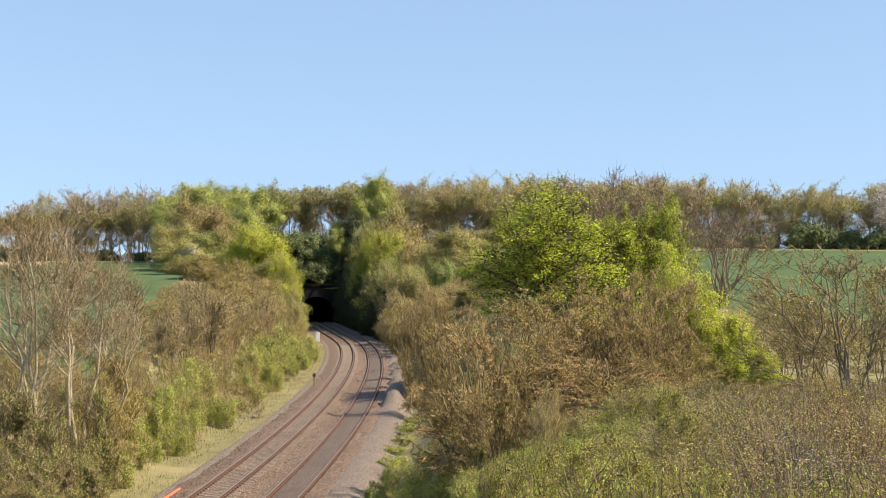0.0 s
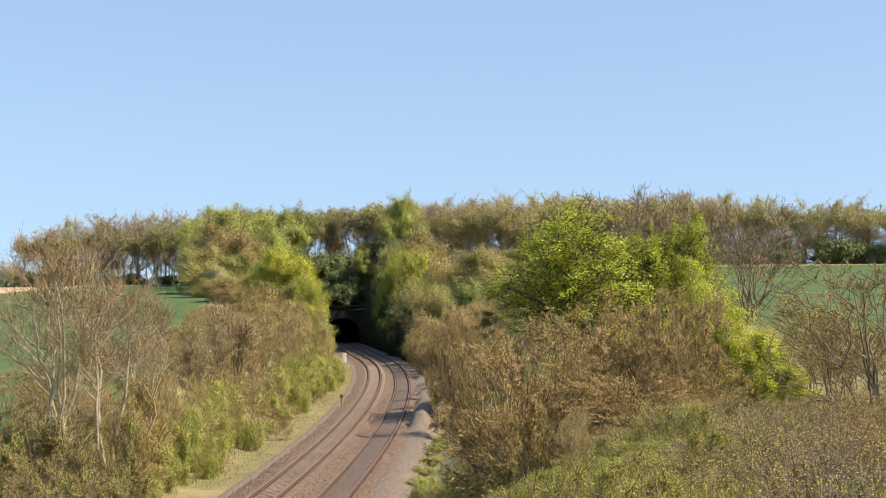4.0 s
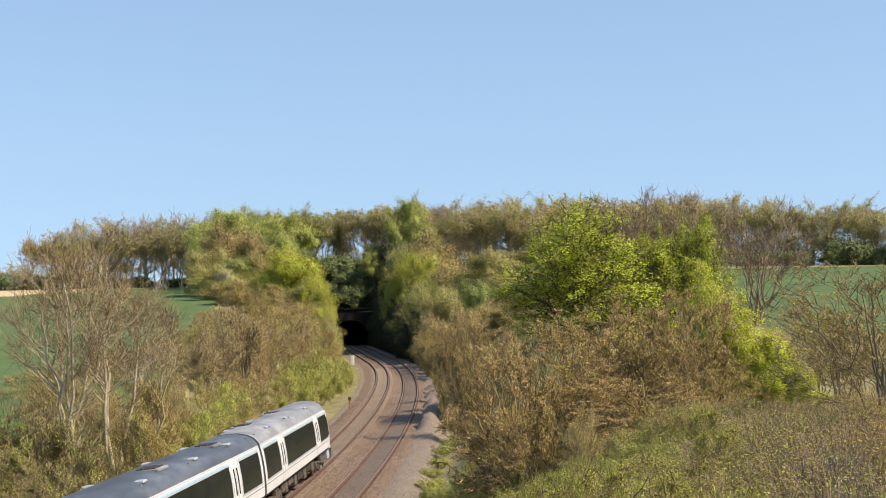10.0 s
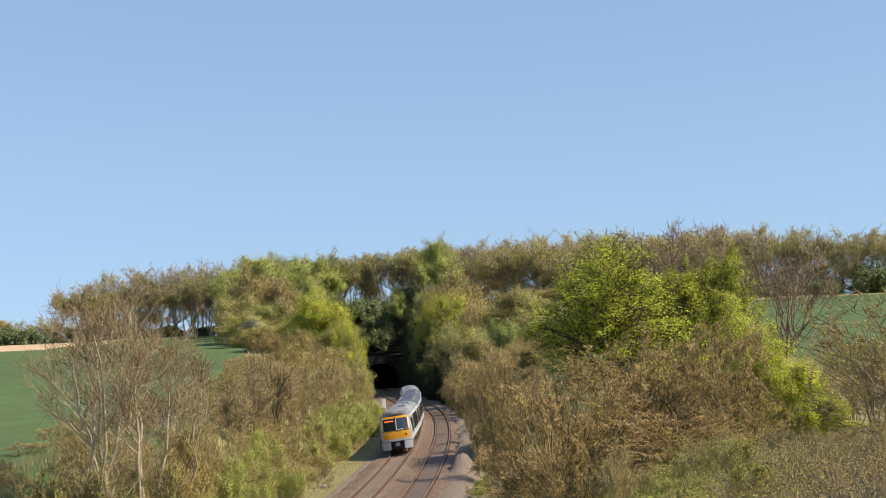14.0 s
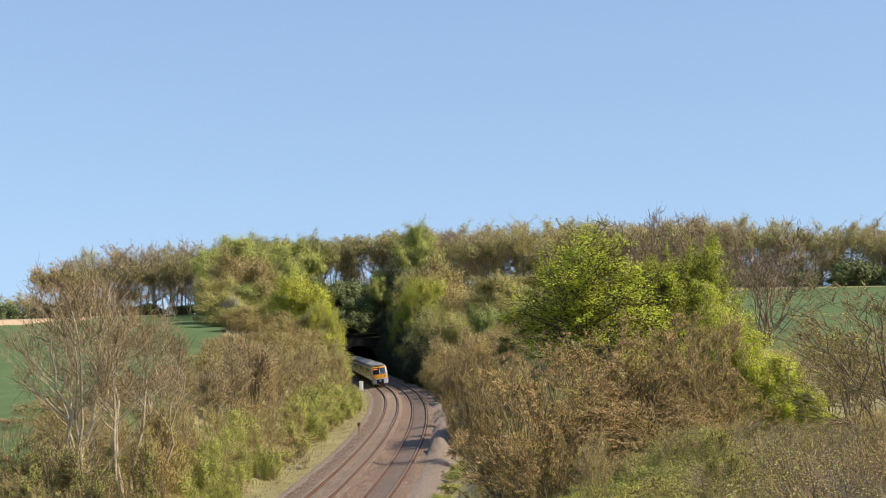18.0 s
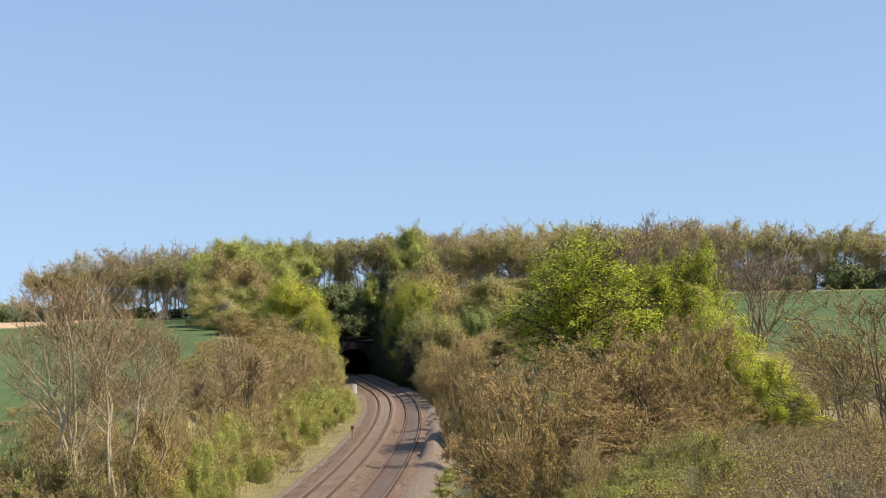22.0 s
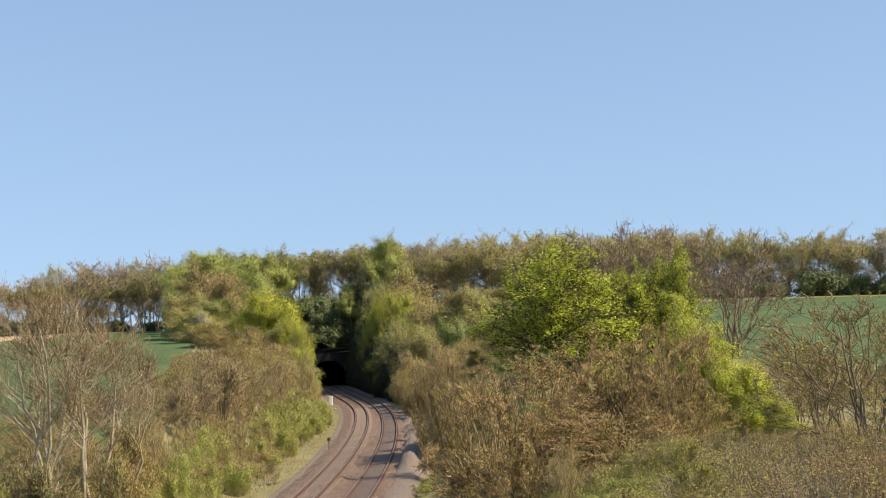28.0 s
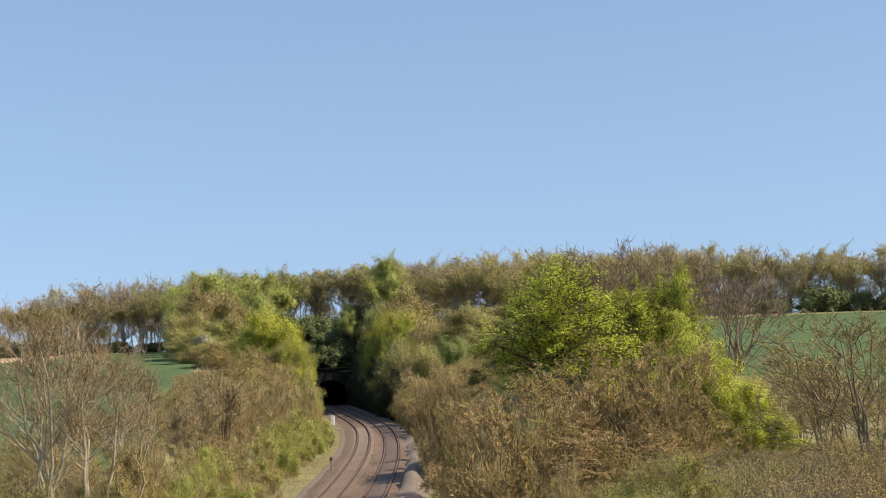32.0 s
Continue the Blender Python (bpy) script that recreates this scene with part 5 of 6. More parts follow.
# ---- lineside things ----
def build_lineside():
    def on(u, y):
        cx, rx, ry = (float(v) for v in track_frame(y))
        return cx + rx * u, y + ry * u
    x, y = on(-1.9, 146)
    post = tagged(new("marker_post"), "short weathered wooden lineside post", "post")
    post.matrix_basis = pose(x, y, -0.45)
    part("stake", boxed((-0.09, 0.09, -0.09, 0.09, 0, 1.25), bevel=0.02), WOOD, post)
    part("plate", boxed((-0.14, 0.14, -0.12, -0.095, 0.92, 1.22), bevel=0.008), RUST, post, "rusty plate")
    x, y = on(-3.5, 258)
    box_ = tagged(new("signal_cabinet"), "white painted lineside cabinet post beside the bank", "cabinet")
    box_.matrix_basis = pose(x, y, -0.45)
    part("body", boxed((-0.3, 0.3, -0.25, 0.25, 0.1, 1.5), bevel=0.03), WHITE_POST, box_)
    part("lid", boxed((-0.34, 0.34, -0.29, 0.29, 1.5, 1.58), bevel=0.02), WHITE_POST, box_)
    part("plinth", boxed((-0.34, 0.34, -0.29, 0.29, 0, 0.1)), CONCRETE, box_)
    part("door", boxed((-0.24, 0.24, -0.27, -0.25, 0.2, 1.42), bevel=0.005), WHITE_POST, box_)
    tagged(new("orange_cable_duct", strip("orange_cable_duct", along(66.5, 72.5, 0.3), [(-2.10, -0.36), (-2.07, -0.30), (-2.02, -0.27), (-1.97, -0.30), (-1.94, -0.36)], ORANGE)),
           "length of orange plastic cable duct beside the rail", "cable duct")
    for u, y in ((-3.9, 113), (8.3, 247), (-3.2, 243)):
        x, y = on(u, y)
        rock = bmesh.new()
        bmesh.ops.create_icosphere(rock, subdivisions=2, radius=0.22)
        for v in rock.verts:
            v.co *= 1 + 0.25 * noise.noise(v.co * 6 + Vector((u, y, 0)))
        bmesh.ops.scale(rock, vec=(1.2, 1, 0.7), verts=rock.verts)
        ob = part("stone", rock, CONCRETE, None)
        ob.matrix_basis = pose(x, y, -0.42)
        tagged(ob, "pale loose stone beside the line", "stone", "loose stones")


build_lineside()


def build_loose_ballast():
    """Single stones that lie on the bed and its edges."""
    rng = np.random.default_rng(23)
    n = 15000
    y = 54 + 110 * rng.uniform(0, 1, n) ** 1.6
    u = np.where(rng.uniform(size=n) < 0.5, rng.uniform(-2.9, 1.9, n), rng.uniform(1.3, G + 3.4, n))
    clear = (np.abs(np.abs(u) - 0.7175) > 0.16) & (np.abs(np.abs(u - G) - 0.7175) > 0.16) & (np.abs(u - G) > 0.75)
    y, u = y[clear], u[clear]
    n = len(y)
    cx, rx, ry = track_frame(y)
    prof = sorted(set(bed + shoulder))
    z = np.interp(u, [p[0] for p in prof], [p[1] for p in prof])
    c = np.stack([cx + rx * u, y + ry * u, z + 0.03], 1)
    s = rng.uniform(0.02, 0.045, n)[:, None, None]
    d = unit(rng.normal(0, 1, (n, 4, 3)))
    d[:, 3, 2] = np.abs(d[:, 3, 2]) + 0.5
    V = (c[:, None] + d * s).reshape(-1, 3)
    i = np.arange(n)[:, None] * 4
    Q = np.concatenate([i + np.array([0, 1, 3, 2]), i + np.array([1, 2, 0, 3])])
    tagged(new("loose_ballast", np_mesh("loose_ballast", V, Q, STONES)), "loose grey and rusty ballast stones", "ballast", kind="stuff")


build_loose_ballast()


# ---- tunnel ----
def build_tunnel():
    x, rx, ry = (float(v) for v in track_frame(PORTAL_Y))
    m = pose(x + rx * 1.6, PORTAL_Y + ry * 1.6, 0, 0, 0, math.degrees(math.atan2(ry, rx)))
    portal = tagged(new("tunnel_portal"), "brick tunnel mouth with arched opening, deep shade put into its colour", "tunnel portal", kind="structure")
    portal.matrix_basis = m
    arc = [(-4.2, -0.6), (-4.2, 2.2)] + [(-4.2 * math.cos(a), 2.2 + 3.6 * math.sin(a)) for a in np.linspace(0, math.pi, 15)[1:-1]] + [(4.2, 2.2), (4.2, -0.6)]
    out = [(-9.5, -0.6), (-9.5, 3)] + [(-9.5 + 19 * k / 14, 8.2) for k in range(1, 14)] + [(9.5, 3), (9.5, -0.6)]
    bm = bmesh.new()
    rows = [[bm.verts.new((p[0], yy, p[1])) for p in ring] for ring, yy in ((arc, 1.2), (arc, -0.3), (out, -0.3), (out, 1.2))]
    for a, b in zip(rows[:-1], rows[1:]):
        for i in range(len(arc) - 1):
            bm.faces.new((a[i], a[i + 1], b[i + 1], b[i]))
    part("portal_wall", bm, BRICK_SHADED, portal)
    ring = bmesh.new()
    arc2 = [(p[0] * 1.14, 2.2 + (p[1] - 2.2) * 1.14 if p[1] > 2.2 else p[1]) for p in arc]
    rows = [[ring.verts.new((p[0], yy, p[1])) for p in r] for r, yy in ((arc, -0.28), (arc, -0.45), (arc2, -0.45), (arc2, -0.28))]
    for a, b in zip(rows[:-1], rows[1:]):
        for i in range(len(arc) - 1):
            ring.faces.new((a[i], a[i + 1], b[i + 1], b[i]))
    part("arch_ring", ring, BRICK_SHADED, portal)
    part("coping", boxed((-9.7, 9.7, -0.55, 1.3, 8.2, 8.5), bevel=0.04), BRICK_SHADED, portal)
    tube = bmesh.new()
    rows = [[tube.verts.new((p[0], yy, p[1])) for p in arc] for yy in (1.2, 620)]
    for i in range(len(arc) - 1):
        tube.faces.new((rows[0][i], rows[0][i + 1], rows[1][i + 1], rows[1][i]))
    tube.faces.new(rows[1])
    part("lining", tube, DARK_LINING, portal)
    part("tunnel_floor", boxed((-4.2, 4.2, -0.2, 620, -0.8, -0.55)), DARK_LINING, portal)


build_tunnel()


# ---- the train: four railcars ----
PAINT_WHITE = material("train_white_paint", [(0.55, 0.55, 0.55), (0.68, 0.68, 0.68)], scale=0.8, rough=0.35, big=0.08, big_scale=1.5, spec=0.5)
PAINT_GREY = material("train_silver_grey", [(0.30, 0.32, 0.345), (0.38, 0.40, 0.43)], scale=0.8, rough=0.4, big=0.1, big_scale=1.2, spec=0.5)
PAINT_DOOR = material("train_door_silver", [(0.46, 0.47, 0.49), (0.56, 0.57, 0.59)], scale=0.8, rough=0.35, spec=0.5)
PAINT_LEAF = material("train_door_white", [(0.6, 0.6, 0.6), (0.7, 0.7, 0.7)], scale=0.8, rough=0.3, spec=0.5)
PAINT_ROOF = material("train_roof_grey", [(0.1, 0.1, 0.102), (0.21, 0.21, 0.212), (0.36, 0.36, 0.365)], scale=0.7, detail=6, rough=0.5, big=0.35, big_scale=0.6, spec=0.5, stretch=(1, 0.3, 1))
PAINT_ROOF_DARK = material("train_roof_slate", [(0.03, 0.034, 0.04), (0.06, 0.067, 0.079), (0.14, 0.15, 0.168)], scale=0.7, detail=6, rough=0.45, big=0.4, big_scale=0.5, spec=0.5, stretch=(1, 0.3, 1))
PAINT_DOME = material("train_dark_dome", [(0.2, 0.203, 0.207), (0.3, 0.304, 0.308)], scale=1.5, rough=0.5)
PAINT_BLUE = material("train_pale_blue_stripe", [(0.16, 0.42, 0.56), (0.22, 0.48, 0.62)], scale=2, rough=0.4)
PAINT_YELLOW = material("train_warning_yellow", [(0.66, 0.285, 0.01), (0.74, 0.345, 0.018)], scale=1.5, rough=0.4, big=0.1, big_scale=2, spec=0.5)
GLASS_DARK = material("train_tinted_glass", [(0.006, 0.008, 0.007), (0.016, 0.018, 0.016)], scale=0.5, rough=0.25, spec=0.12)
GLASS_CAB = material("train_windscreen_glass", [(0.02, 0.03, 0.042), (0.055, 0.07, 0.09)], scale=1.2, rough=0.06, spec=0.6)
DUST = material("train_brake_dust", [(0.045, 0.035, 0.027), (0.13, 0.105, 0.082)], scale=5, rough=0.9, bump=0.3)
BLACK = material("train_black_underframe", [(0.018, 0.016, 0.014), (0.05, 0.045, 0.04)], scale=4, rough=0.8, bump=0.2)
LINE_GREY = material("train_grey_line", [(0.10, 0.10, 0.11), (0.16, 0.16, 0.17)], scale=4, rough=0.6)
LINE_RED = material("train_red_line", [(0.50, 0.16, 0.14), (0.58, 0.22, 0.20)], scale=3, rough=0.5)
LAMP_ORANGE = glow("destination_display", (0.9, 0.16, 0.03), 0.9)
LAMP_DOOR = glow("door_lamp", (1.0, 0.50, 0.04), 0.8)
LAMP_RED = glow("tail_lamp", (0.8, 0.05, 0.03), 0.45)
RUBBER = material("rubber_bellows", [(0.02, 0.02, 0.02), (0.05, 0.05, 0.05)], scale=4, rough=0.9)

SIDE = [(1.31, 1.10), (1.345, 1.38), (1.355, 1.8), (1.345, 2.3), (1.30, 2.8), (1.24, 3.12)]
ROOF = [(1.24, 3.12), (1.18, 3.27), (1.03, 3.44), (0.78, 3.58), (0.42, 3.68), (0.0, 3.71)]


def side_x(z):
    return float(np.interp(z, [p[1] for p in SIDE], [p[0] for p in SIDE]))


def nose(z, a):
    """How far the raked cab end reaches at height z; a: 0 at the middle of the car's width, 1 at its side."""
    return 11.75 - 0.55 * smooth((z - 1.75) / 1.7) - 0.32 * a ** 3


def side_panel(y0, y1, z0, z1, s, proud=0.006, thick=0.02, slant0=0.0, slant1=0.0):
    """A panel that follows the car's side from y0 to y1 and z0 to z1."""
    bm = bmesh.new()
    zs = np.linspace(z0, z1, 5)
    outer, inner = [], []
    for z in zs:
        f = (z - z0) / (z1 - z0)
        a, b = y0 + slant0 * f, y1 + slant1 * f
        x = side_x(z)
        outer.append([bm.verts.new((s * (x + proud), yy, z)) for yy in (a, b)])
        inner.append([bm.verts.new((s * (x - thick), yy, z)) for yy in (a, b)])
    for i in range(4):
        bm.faces.new((outer[i][0], outer[i][1], outer[i + 1][1], outer[i + 1][0]))
        for k in (0, 1):
            bm.faces.new((outer[i][k], outer[i + 1][k], inner[i + 1][k], inner[i][k]))
    for i in (0, 4):
        bm.faces.new((outer[i][0], outer[i][1], inner[i][1], inner[i][0]))
    bmesh.ops.recalc_face_normals(bm, faces=bm.faces)
    return bm


def shell(profile, cab):
    """A skin along the car over profile; at the cab end it follows the nose."""
    bm = bmesh.new()
    ys = [11.6, 5, 0, -5, -10.2] + ([] if cab else [-11.6])
    rows = [[bm.verts.new((x, y, z)) for x, z in profile] for y in ys]
    if cab:
        for f in (0.35, 0.7, 1.0):
            rows.append([bm.verts.new((x * (1 - 0.055 * f ** 2), -10.2 - f * (nose(z, abs(x) / 1.36) - 10.2), z)) for x, z in profile])
    for a, b in zip(rows[:-1], rows[1:]):
        for i in range(len(profile) - 1):
            bm.faces.new((a[i], a[i + 1], b[i + 1], b[i]))
    for f in bm.faces:
        f.smooth = True
    return bm


def front_patch(x0, x1, z0, z1, proud, nx=6, nz=6, taper=0.0):
    """A patch on the cab's face."""
    bm = bmesh.new()
    rows = []
    for j in range(nz + 1):
        z = z0 + (z1 - z0) * j / nz
        t = taper * j / nz
        row = []
        for i in range(nx + 1):
            x = x0 + (x1 - x0) * i / nx
            x *= 1 - t
            row.append(bm.verts.new((x, -nose(z, abs(x) / 1.36) - proud, z)))
        rows.append(row)
    for a, b in zip(rows[:-1], rows[1:]):
        for i in range(nx):
            bm.faces.new((a[i], a[i + 1], b[i + 1], b[i])).smooth = True
    return bm


def wheel_mesh(r, w):
    bm = bmesh.new()
    bmesh.ops.create_cone(bm, cap_ends=True, segments=20, radius1=r, radius2=r * 0.97, depth=w, matrix=Matrix.Rotation(radians(90), 4, "Y"))
    return bm


def build_car(cab, label):
    car = tagged(new("railcar"), label, "train", group="train of four railcars")
    for s in (-1, 1):
        part("side_wall", shell([(s * x, z) for x, z in SIDE], cab), PAINT_WHITE, car)
    part("roof", shell([(-x, z) for x, z in ROOF] + [(x, z) for x, z in ROOF[-2::-1]], cab), PAINT_ROOF if cab else PAINT_ROOF_DARK, car, "grey weathered roof" if cab else "dark slate roof")
    ends = [11.6] if cab else [11.6, -11.6]
    for y in ends:
        ring = [(x, z) for x, z in SIDE] + ROOF[1:] + [(-x, z) for x, z in ROOF[-2:0:-1]] + [(-x, z) for x, z in SIDE[::-1]]
        bm = bmesh.new()
        bm.faces.new([bm.verts.new((x, y, z)) for x, z in ring])
        part("end_wall", bm, LINE_GREY, car, "dark end wall")
        sgn = 1 if y > 0 else -1
        part("gangway_bellows", boxed(*[(-0.75 - 0.03 * (k % 2), 0.75 + 0.03 * (k % 2), min(y + sgn * 0.03 * k, y + sgn * 0.03 * (k + 1)), max(y + sgn * 0.03 * k, y + sgn * 0.03 * (k + 1)), 1.1, 3.25) for k in range(7)]),
             RUBBER, car, "black rubber gangway")
    part("floor_pan", boxed((-1.26, 1.26, -11.2 if cab else -11.6, 11.6, 1.02, 1.12)), BLACK, car)
    # windows, doors and stripes
    runs = [(-5.15, 5.15), (7.15, 11.1)] + ([(-10.5, -7.15)] if cab else [(-11.1, -7.15)])
    for s in (-1, 1):
        for y0, y1 in runs:
            w = part("window_band", side_panel(y0 - 0.12, y1 + 0.12, 1.58, 2.97, s, 0.005), PAINT_GREY, car, "grey window surround")
            part("window_pane", side_panel(y0, y1, 1.66, 2.90, s, 0.012), GLASS_DARK, w, "dark tinted glass")
            part("blue_stripe", side_panel(y0 - 0.1, y1 + 0.1, 2.985, 3.02, s, 0.007), PAINT_BLUE, w, "pale blue stripe")
        part("waist_line", side_panel(-10.3 if cab else -11.5, 11.5, 1.46, 1.49, s, 0.0045), LINE_GREY, car)
        for yc in (-6.15, 6.15):
            d = part("door", side_panel(yc - 0.68, yc + 0.68, 1.12, 3.06, s, 0.010), PAINT_LEAF, car, "white door")
            for k in (-1, 1):
                part("door_window", side_panel(yc + k * 0.3 - 0.1, yc + k * 0.3 + 0.1, 1.76, 2.74, s, 0.016), GLASS_DARK, d, "narrow dark door window")
            if cab and s > 0 and yc > 0:
                part("door_lamp", boxed((1.22, 1.32, yc - 0.12, yc + 0.12, 3.08, 3.17), bevel=0.02), LAMP_DOOR, d, "lit orange lamp above the door")
            part("door_joint", side_panel(yc - 0.012, yc + 0.012, 1.12, 3.04, s, 0.014), LINE_GREY, d)
            for k in (-0.7, 0.7):
                part("door_seal", side_panel(yc + k - 0.025, yc + k + 0.025, 1.11, 3.08, s, 0.012), PAINT_GREY, d)
        part("cantrail_line", side_panel(-10.2 if cab else -11.5, 11.5, 3.085, 3.1, s, 0.006), LINE_RED, car, "thin red line")
        part("cantrail_gutter", boxed((s * 1.245 - 0.02, s * 1.245 + 0.02, -10.2 if cab else -11.5, 11.5, 3.10, 3.14)), PAINT_WHITE, car)
    # roof fittings
    for yc in (-2.2, 6.4):
        v = part("roof_vent", boxed((-0.2, 0.72, yc - 0.7, yc + 0.7, 3.60, 3.70), bevel=0.02), PAINT_ROOF, car)
        for k in range(5):
            x = -0.04 + 0.13 * k
            part("vent_slat", boxed((x, x + 0.09, yc - 0.54 - 0.05 * (k % 2), yc + 0.54 + 0.06 * (k % 3), 3.69, 3.735)), BLACK, v, "black louvre slat")
    for yc in (-11.0, -6.0, 0.5, 6.6, 10.8):
        part("roof_joint", boxed((-0.95, 0.95, yc - 0.03, yc + 0.03, 3.47, 3.55)), PAINT_DOME, car)
    for yc in (-5.5, 1.6, 7.4):
        for s in (-1, 1):
            part("roof_hatch", boxed((s * 0.8 - 0.16, s * 0.8 + 0.16, yc - 0.25, yc + 0.25, 3.52, 3.62), bevel=0.03), PAINT_GREY, car, "raised pale roof hatch")
    # underframe
    kit = [(-5.7, -4.6, 0.40), (-4.3, -2.7, 0.55), (-2.5, -1.6, 0.34), (-1.2, 0.6, 0.48), (0.9, 1.7, 0.36), (2.1, 3.7, 0.58), (4.0, 4.7, 0.38), (4.9, 5.8, 0.5)]
    for s in (-1, 1):
        for y0, y1, z in kit:
            part("underfloor_box", boxed((min(s * 0.45, s * 1.06), max(s * 0.45, s * 1.06), y0, y1, z, 1.0 - 0.1 * ((y0 * 3) % 1)), bevel=0.03), DUST if (y0 * 7) % 2 < 1 else BLACK, car)
    part("underfloor_beam", boxed((-0.5, 0.5, -10, 10.8, 0.55, 0.97)), BLACK, car)
    for yc in (-7.95, 7.95):
        bogie = part("bogie", boxed((-1.08, -0.88, yc - 1.8, yc + 1.8, 0.42, 0.68), (0.88, 1.08, yc - 1.8, yc + 1.8, 0.42, 0.68), (-1.0, 1.0, yc - 0.3, yc + 0.3, 0.4, 0.95),
                                    (-1.2, -1.0, yc - 0.5, yc + 0.5, 0.5, 0.9), (1.0, 1.2, yc - 0.5, yc + 0.5, 0.5, 0.9), bevel=0.02), DUST, car, "dusty brown bogie frame")
        for s in (-1, 1):
            part("air_spring", boxed((s * 0.98 - 0.22, s * 0.98 + 0.22, yc - 0.24, yc + 0.24, 0.72, 1.0), bevel=0.08), RUBBER, bogie, "black rubber air spring")
            part("damper", boxed((s * 1.16 - 0.04, s * 1.16 + 0.04, yc + 0.62, yc + 1.5, 0.6, 0.68), bevel=0.02), DUST, bogie)
            for dy in (-1.7, 1.7):
                part("sand_pipe", boxed((s * 0.98 - 0.03, s * 0.98 + 0.03, yc + dy - 0.03, yc + dy + 0.03, 0.14, 0.7)), DUST, bogie)
        for dy in (-1.3, 1.3):
            for s in (-1, 1):
                w = part("wheel", wheel_mesh(0.42, 0.13), RUST, bogie, "steel wheel")
                w.location = (s * 0.76, yc + dy, 0.425)
                part("axle_box", boxed((s * 1.0 - 0.12, s * 1.0 + 0.12, yc + dy - 0.18, yc + dy + 0.18, 0.3, 0.58), bevel=0.03), DUST, bogie, "dusty axle box")
    if cab:
        face = part("cab_face", front_patch(-1.285, 1.285, 1.1, 3.14, 0.0, 12, 12, 0.075), PAINT_GREY, car, "silver-grey cab face")
        bm = bmesh.new()
        ring = [(-x * 0.945, z) for x, z in ROOF] + [(x * 0.945, z) for x, z in ROOF[-2::-1]]
        rings = [[bm.verts.new((x * k, -nose(3.2 + (z - 3.2) * k, abs(x) / 1.36) - bulge, 3.2 + (z - 3.2) * k)) for x, z in ring] for k, bulge in ((1.0, 0.0), (0.85, 0.05), (0.6, 0.09), (0.3, 0.11))]
        for a, b in zip(rings[:-1], rings[1:]):
            for i in range(len(ring) - 1):
                bm.faces.new((a[i], a[i + 1], b[i + 1], b[i])).smooth = True
        bm.faces.new(rings[-1])
        part("dome", bm, PAINT_DOME, car, "dark grey roof dome above the cab")
        part("yellow_panel", front_patch(-1.13, 1.13, 1.32, 3.2, 0.012, 12, 12, 0.05), PAINT_YELLOW, face, "warning yellow end panel")
        frame_ = part("windscreen_surround", front_patch(-1.06, 1.06, 2.02, 3.02, 0.022, 10, 8, 0.04), BLACK, face, "black windscreen surround")
        for a, b in ((-1.02, -0.04), (0.07, 1.02)):
            part("windscreen", front_patch(a, b, 2.07, 2.97, 0.032, 6, 6, 0.035), GLASS_CAB if a > 0 else GLASS_DARK, frame_, "dark windscreen pane")
        for z0, z1, x0, x1 in ((2.1, 2.92, 0.05, 0.09), (2.07, 2.11, 0.07, 0.98)):
            part("pane_edge", front_patch(x0, x1, z0, z1, 0.04, 2, 4, 0.03), PAINT_WHITE, frame_, "pale pane edge")
        part("centre_pillar", front_patch(-0.05, 0.05, 2.0, 3.12, 0.05, 2, 6), BLACK, face)
        for k in range(5):
            part("display", front_patch(-0.88 + 0.15 * k, -0.76 + 0.15 * k, 2.76 + 0.02 * (k % 2), 2.86, 0.045, 2, 2), LAMP_ORANGE, frame_, "lit orange destination display")
        part("wiper_bar", front_patch(-1.16, 1.2, 1.98, 2.02, 0.04, 8, 1), BLACK, face)
        for x in (-0.7, -0.5, 0.1, 0.3):
            part("wiper", front_patch(x, x + 0.04, 1.86, 2.0, 0.03, 1, 2), BLACK, face)
        for s in (-1, 1):
            part("lamp_panel", front_patch(s * 0.83 - 0.17, s * 0.83 + 0.17, 1.42, 1.62, 0.024, 3, 2), PAINT_YELLOW, face, "lamp panel")
        part("tail_lamp", front_patch(-0.79, -0.7, 1.47, 1.56, 0.034, 2, 2), LAMP_RED, face, "lit red tail lamp")
        part("head_lamp", front_patch(0.74, 0.88, 1.52, 1.7, 0.03, 2, 2), BLACK, face, "dark unlit head lamp")
        part("skirt", front_patch(-1.25, 1.25, 1.14, 1.325, 0.03, 12, 3), PAINT_GREY, face, "silver lower skirt")
        part("skirt_joint", front_patch(-1.25, 1.25, 1.09, 1.14, 0.012, 12, 1), LINE_GREY, face, "dark joint under the skirt")
        for s in (-1, 1):
            v = part("valance", front_patch(*sorted((s * 0.56, s * 1.25)), 0.44, 1.09, 0.02, 6, 6, -0.08), PAINT_GREY, car, "silver lower valance")
            part("valance_return", side_panel(-11.3, -10.4, 1.02, 1.14, s, 0.0, 0.05), PAINT_GREY, v)
            part("valance_block", boxed((min(s * 0.56, s * 1.2), max(s * 0.56, s * 1.2), -11.4, -10.5, 0.46, 1.1), bevel=0.05), PAINT_GREY, v, "grey side of the valance")
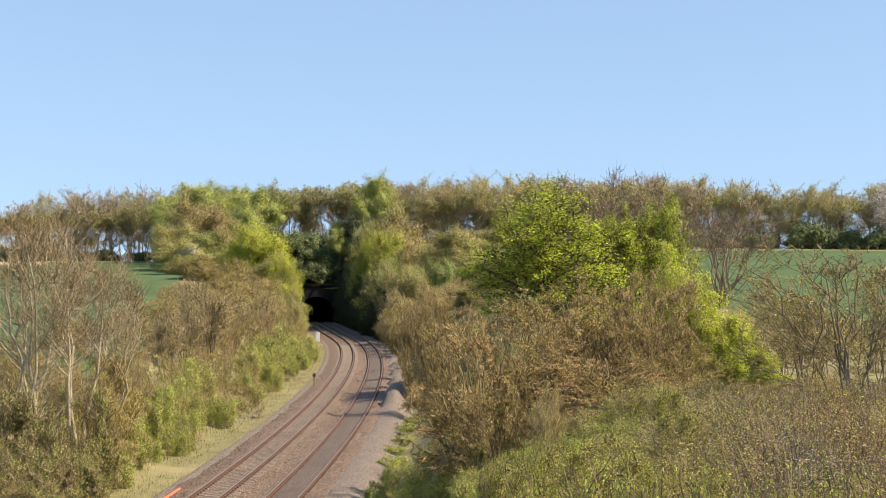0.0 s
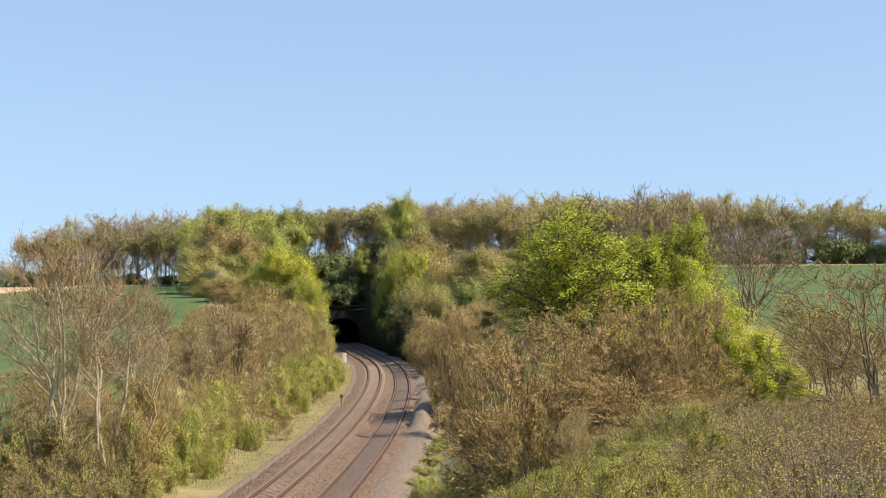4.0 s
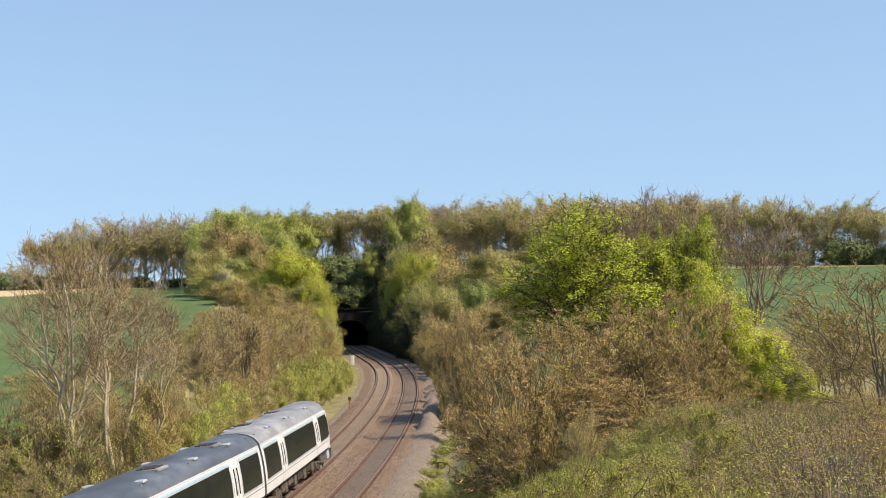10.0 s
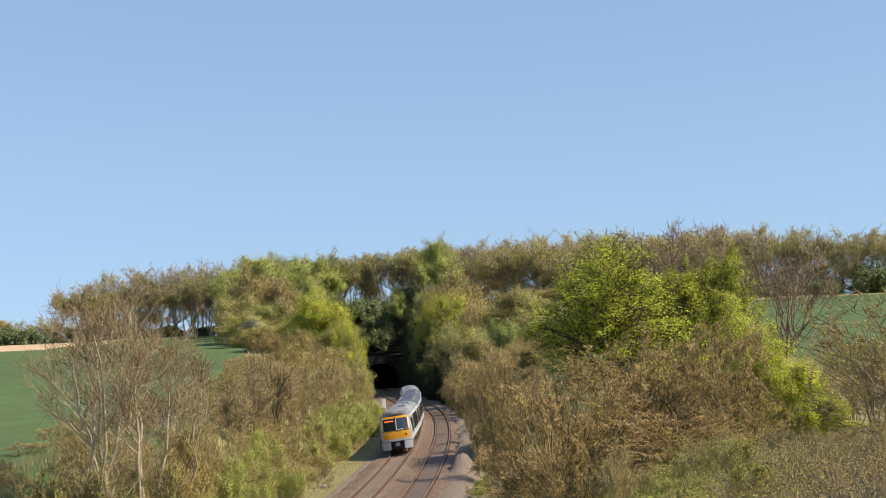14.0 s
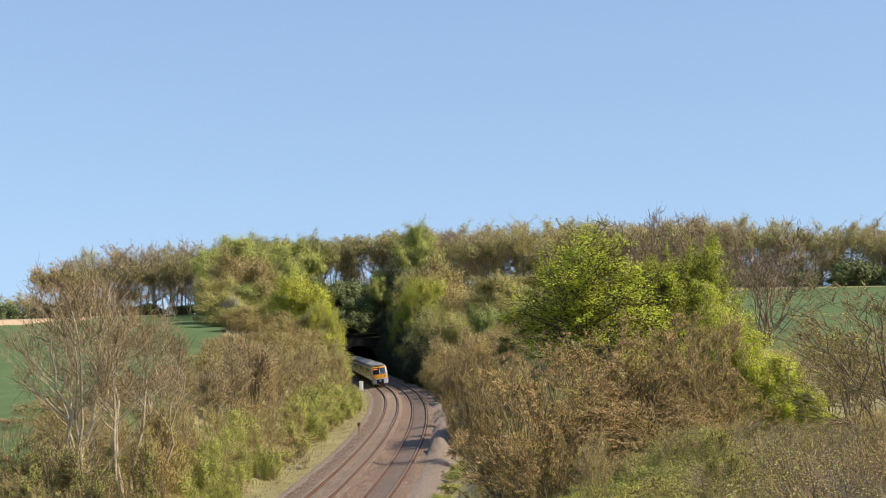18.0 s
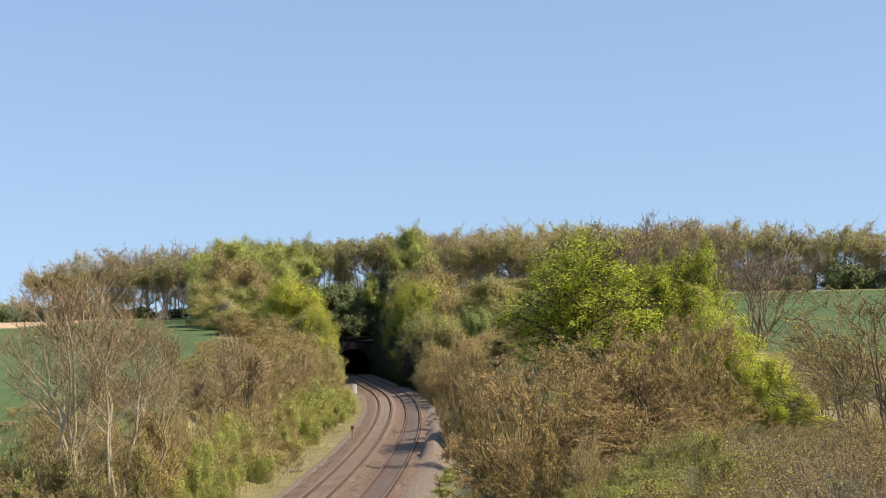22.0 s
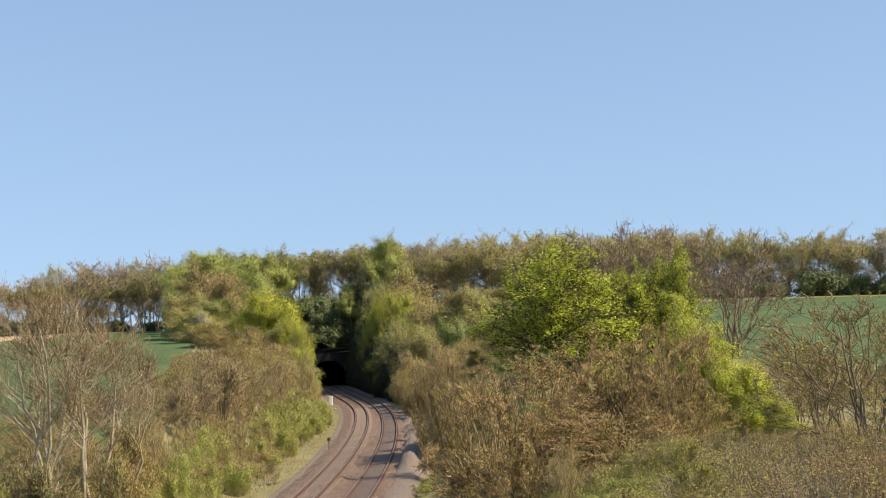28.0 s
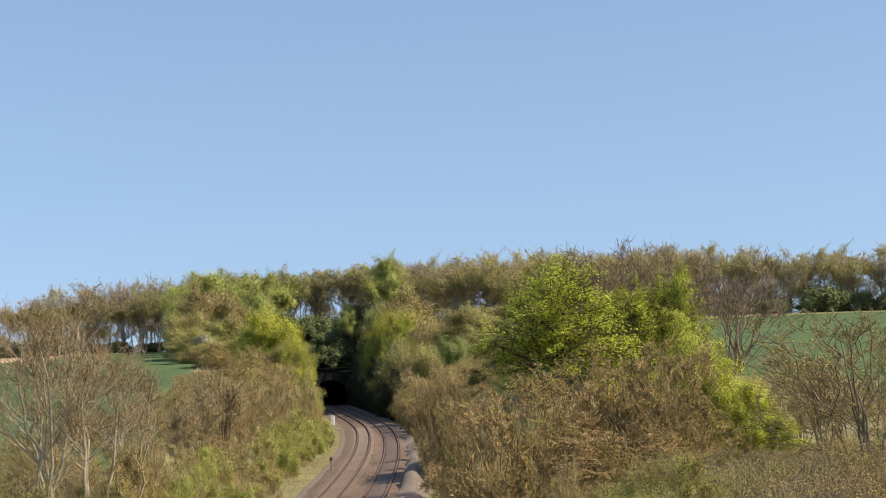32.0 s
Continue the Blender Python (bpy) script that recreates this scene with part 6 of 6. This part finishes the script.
        for s in (-1, 1):
            q = part("cab_side_panel", side_panel(-10.95, -10.3, 1.13, 3.08, s, 0.008), PAINT_DOOR, car, "silver cab side panel")
            part("cab_side_window", side_panel(-10.8, -10.42, 1.75, 2.75, s, 0.014), GLASS_DARK, q, "small dark cab side window")
        part("coupler_recess", boxed((-0.56, 0.56, -11.45, -10.6, 0.45, 1.1)), BLACK, car)
        part("coupler", boxed((-0.13, 0.13, -11.9, -11.3, 0.72, 0.98), (-0.2, 0.2, -11.95, -11.85, 0.7, 1.0), bevel=0.03), LINE_GREY, car, "dark grey coupler")
    return car


tail = build_car(True, "white railcar with yellow cab end, dark windows and grey roof")
lead = copy_thing(tail, pose(0, 0, 0, 0, 0, 180))
mid_a = build_car(False, "white middle railcar with dark window bands and grey roof")
mid_b = copy_thing(mid_a, pose(0, 1, 0))
TRAIN = [(tail, 0, False), (mid_a, 1, False), (mid_b, 2, False), (lead, 3, True)]

build_sleepers()


# ---- motion of the train along the near track ----
def motions():
    ys = np.arange(-430.0, 990.0, 0.5)
    xs = track_x(ys)
    s = np.concatenate([[0], np.cumsum(np.hypot(np.diff(xs), np.diff(ys)))])
    s -= np.interp(73.46, ys, s)  # zero where the near track passes y = 73.46
    speed, tail_at_12 = 35.46, -7.2
    times = np.concatenate([np.arange(0, 8, 1.0), np.arange(8, 21, 0.5), np.arange(21, 33, 1.0)])
    for car, n, turned in TRAIN:
        rows = []
        for t in times:
            c = tail_at_12 + speed * (t - 12) - 13.0 * float(smooth((t - 14.6) / 3.4) * (1 - smooth((t - 19.5) / 1.5))) + 23.62 * n + 11.81
            pts = []
            for d in (-7.95, 7.95):
                y = float(np.interp(c + d, s, ys))
                pts.append((float(track_x(y)), y))
            (xa, ya), (xb, yb) = pts
            yaw = math.degrees(math.atan2(-(xb - xa), yb - ya))
            m = pose((xa + xb) / 2, (ya + yb) / 2, 0, 0, 0, yaw) @ pose(0, 0, 0, 0, -math.degrees(CANT), 0)
            if turned:
                m = pose((xa + xb) / 2, (ya + yb) / 2, 0, 0, 0, yaw) @ pose(0, 0, 0, 0, -math.degrees(CANT), 0) @ pose(0, 0, 0, 0, 0, 180)
            rows.append((float(t), m))
        walk(car, rows)


motions()
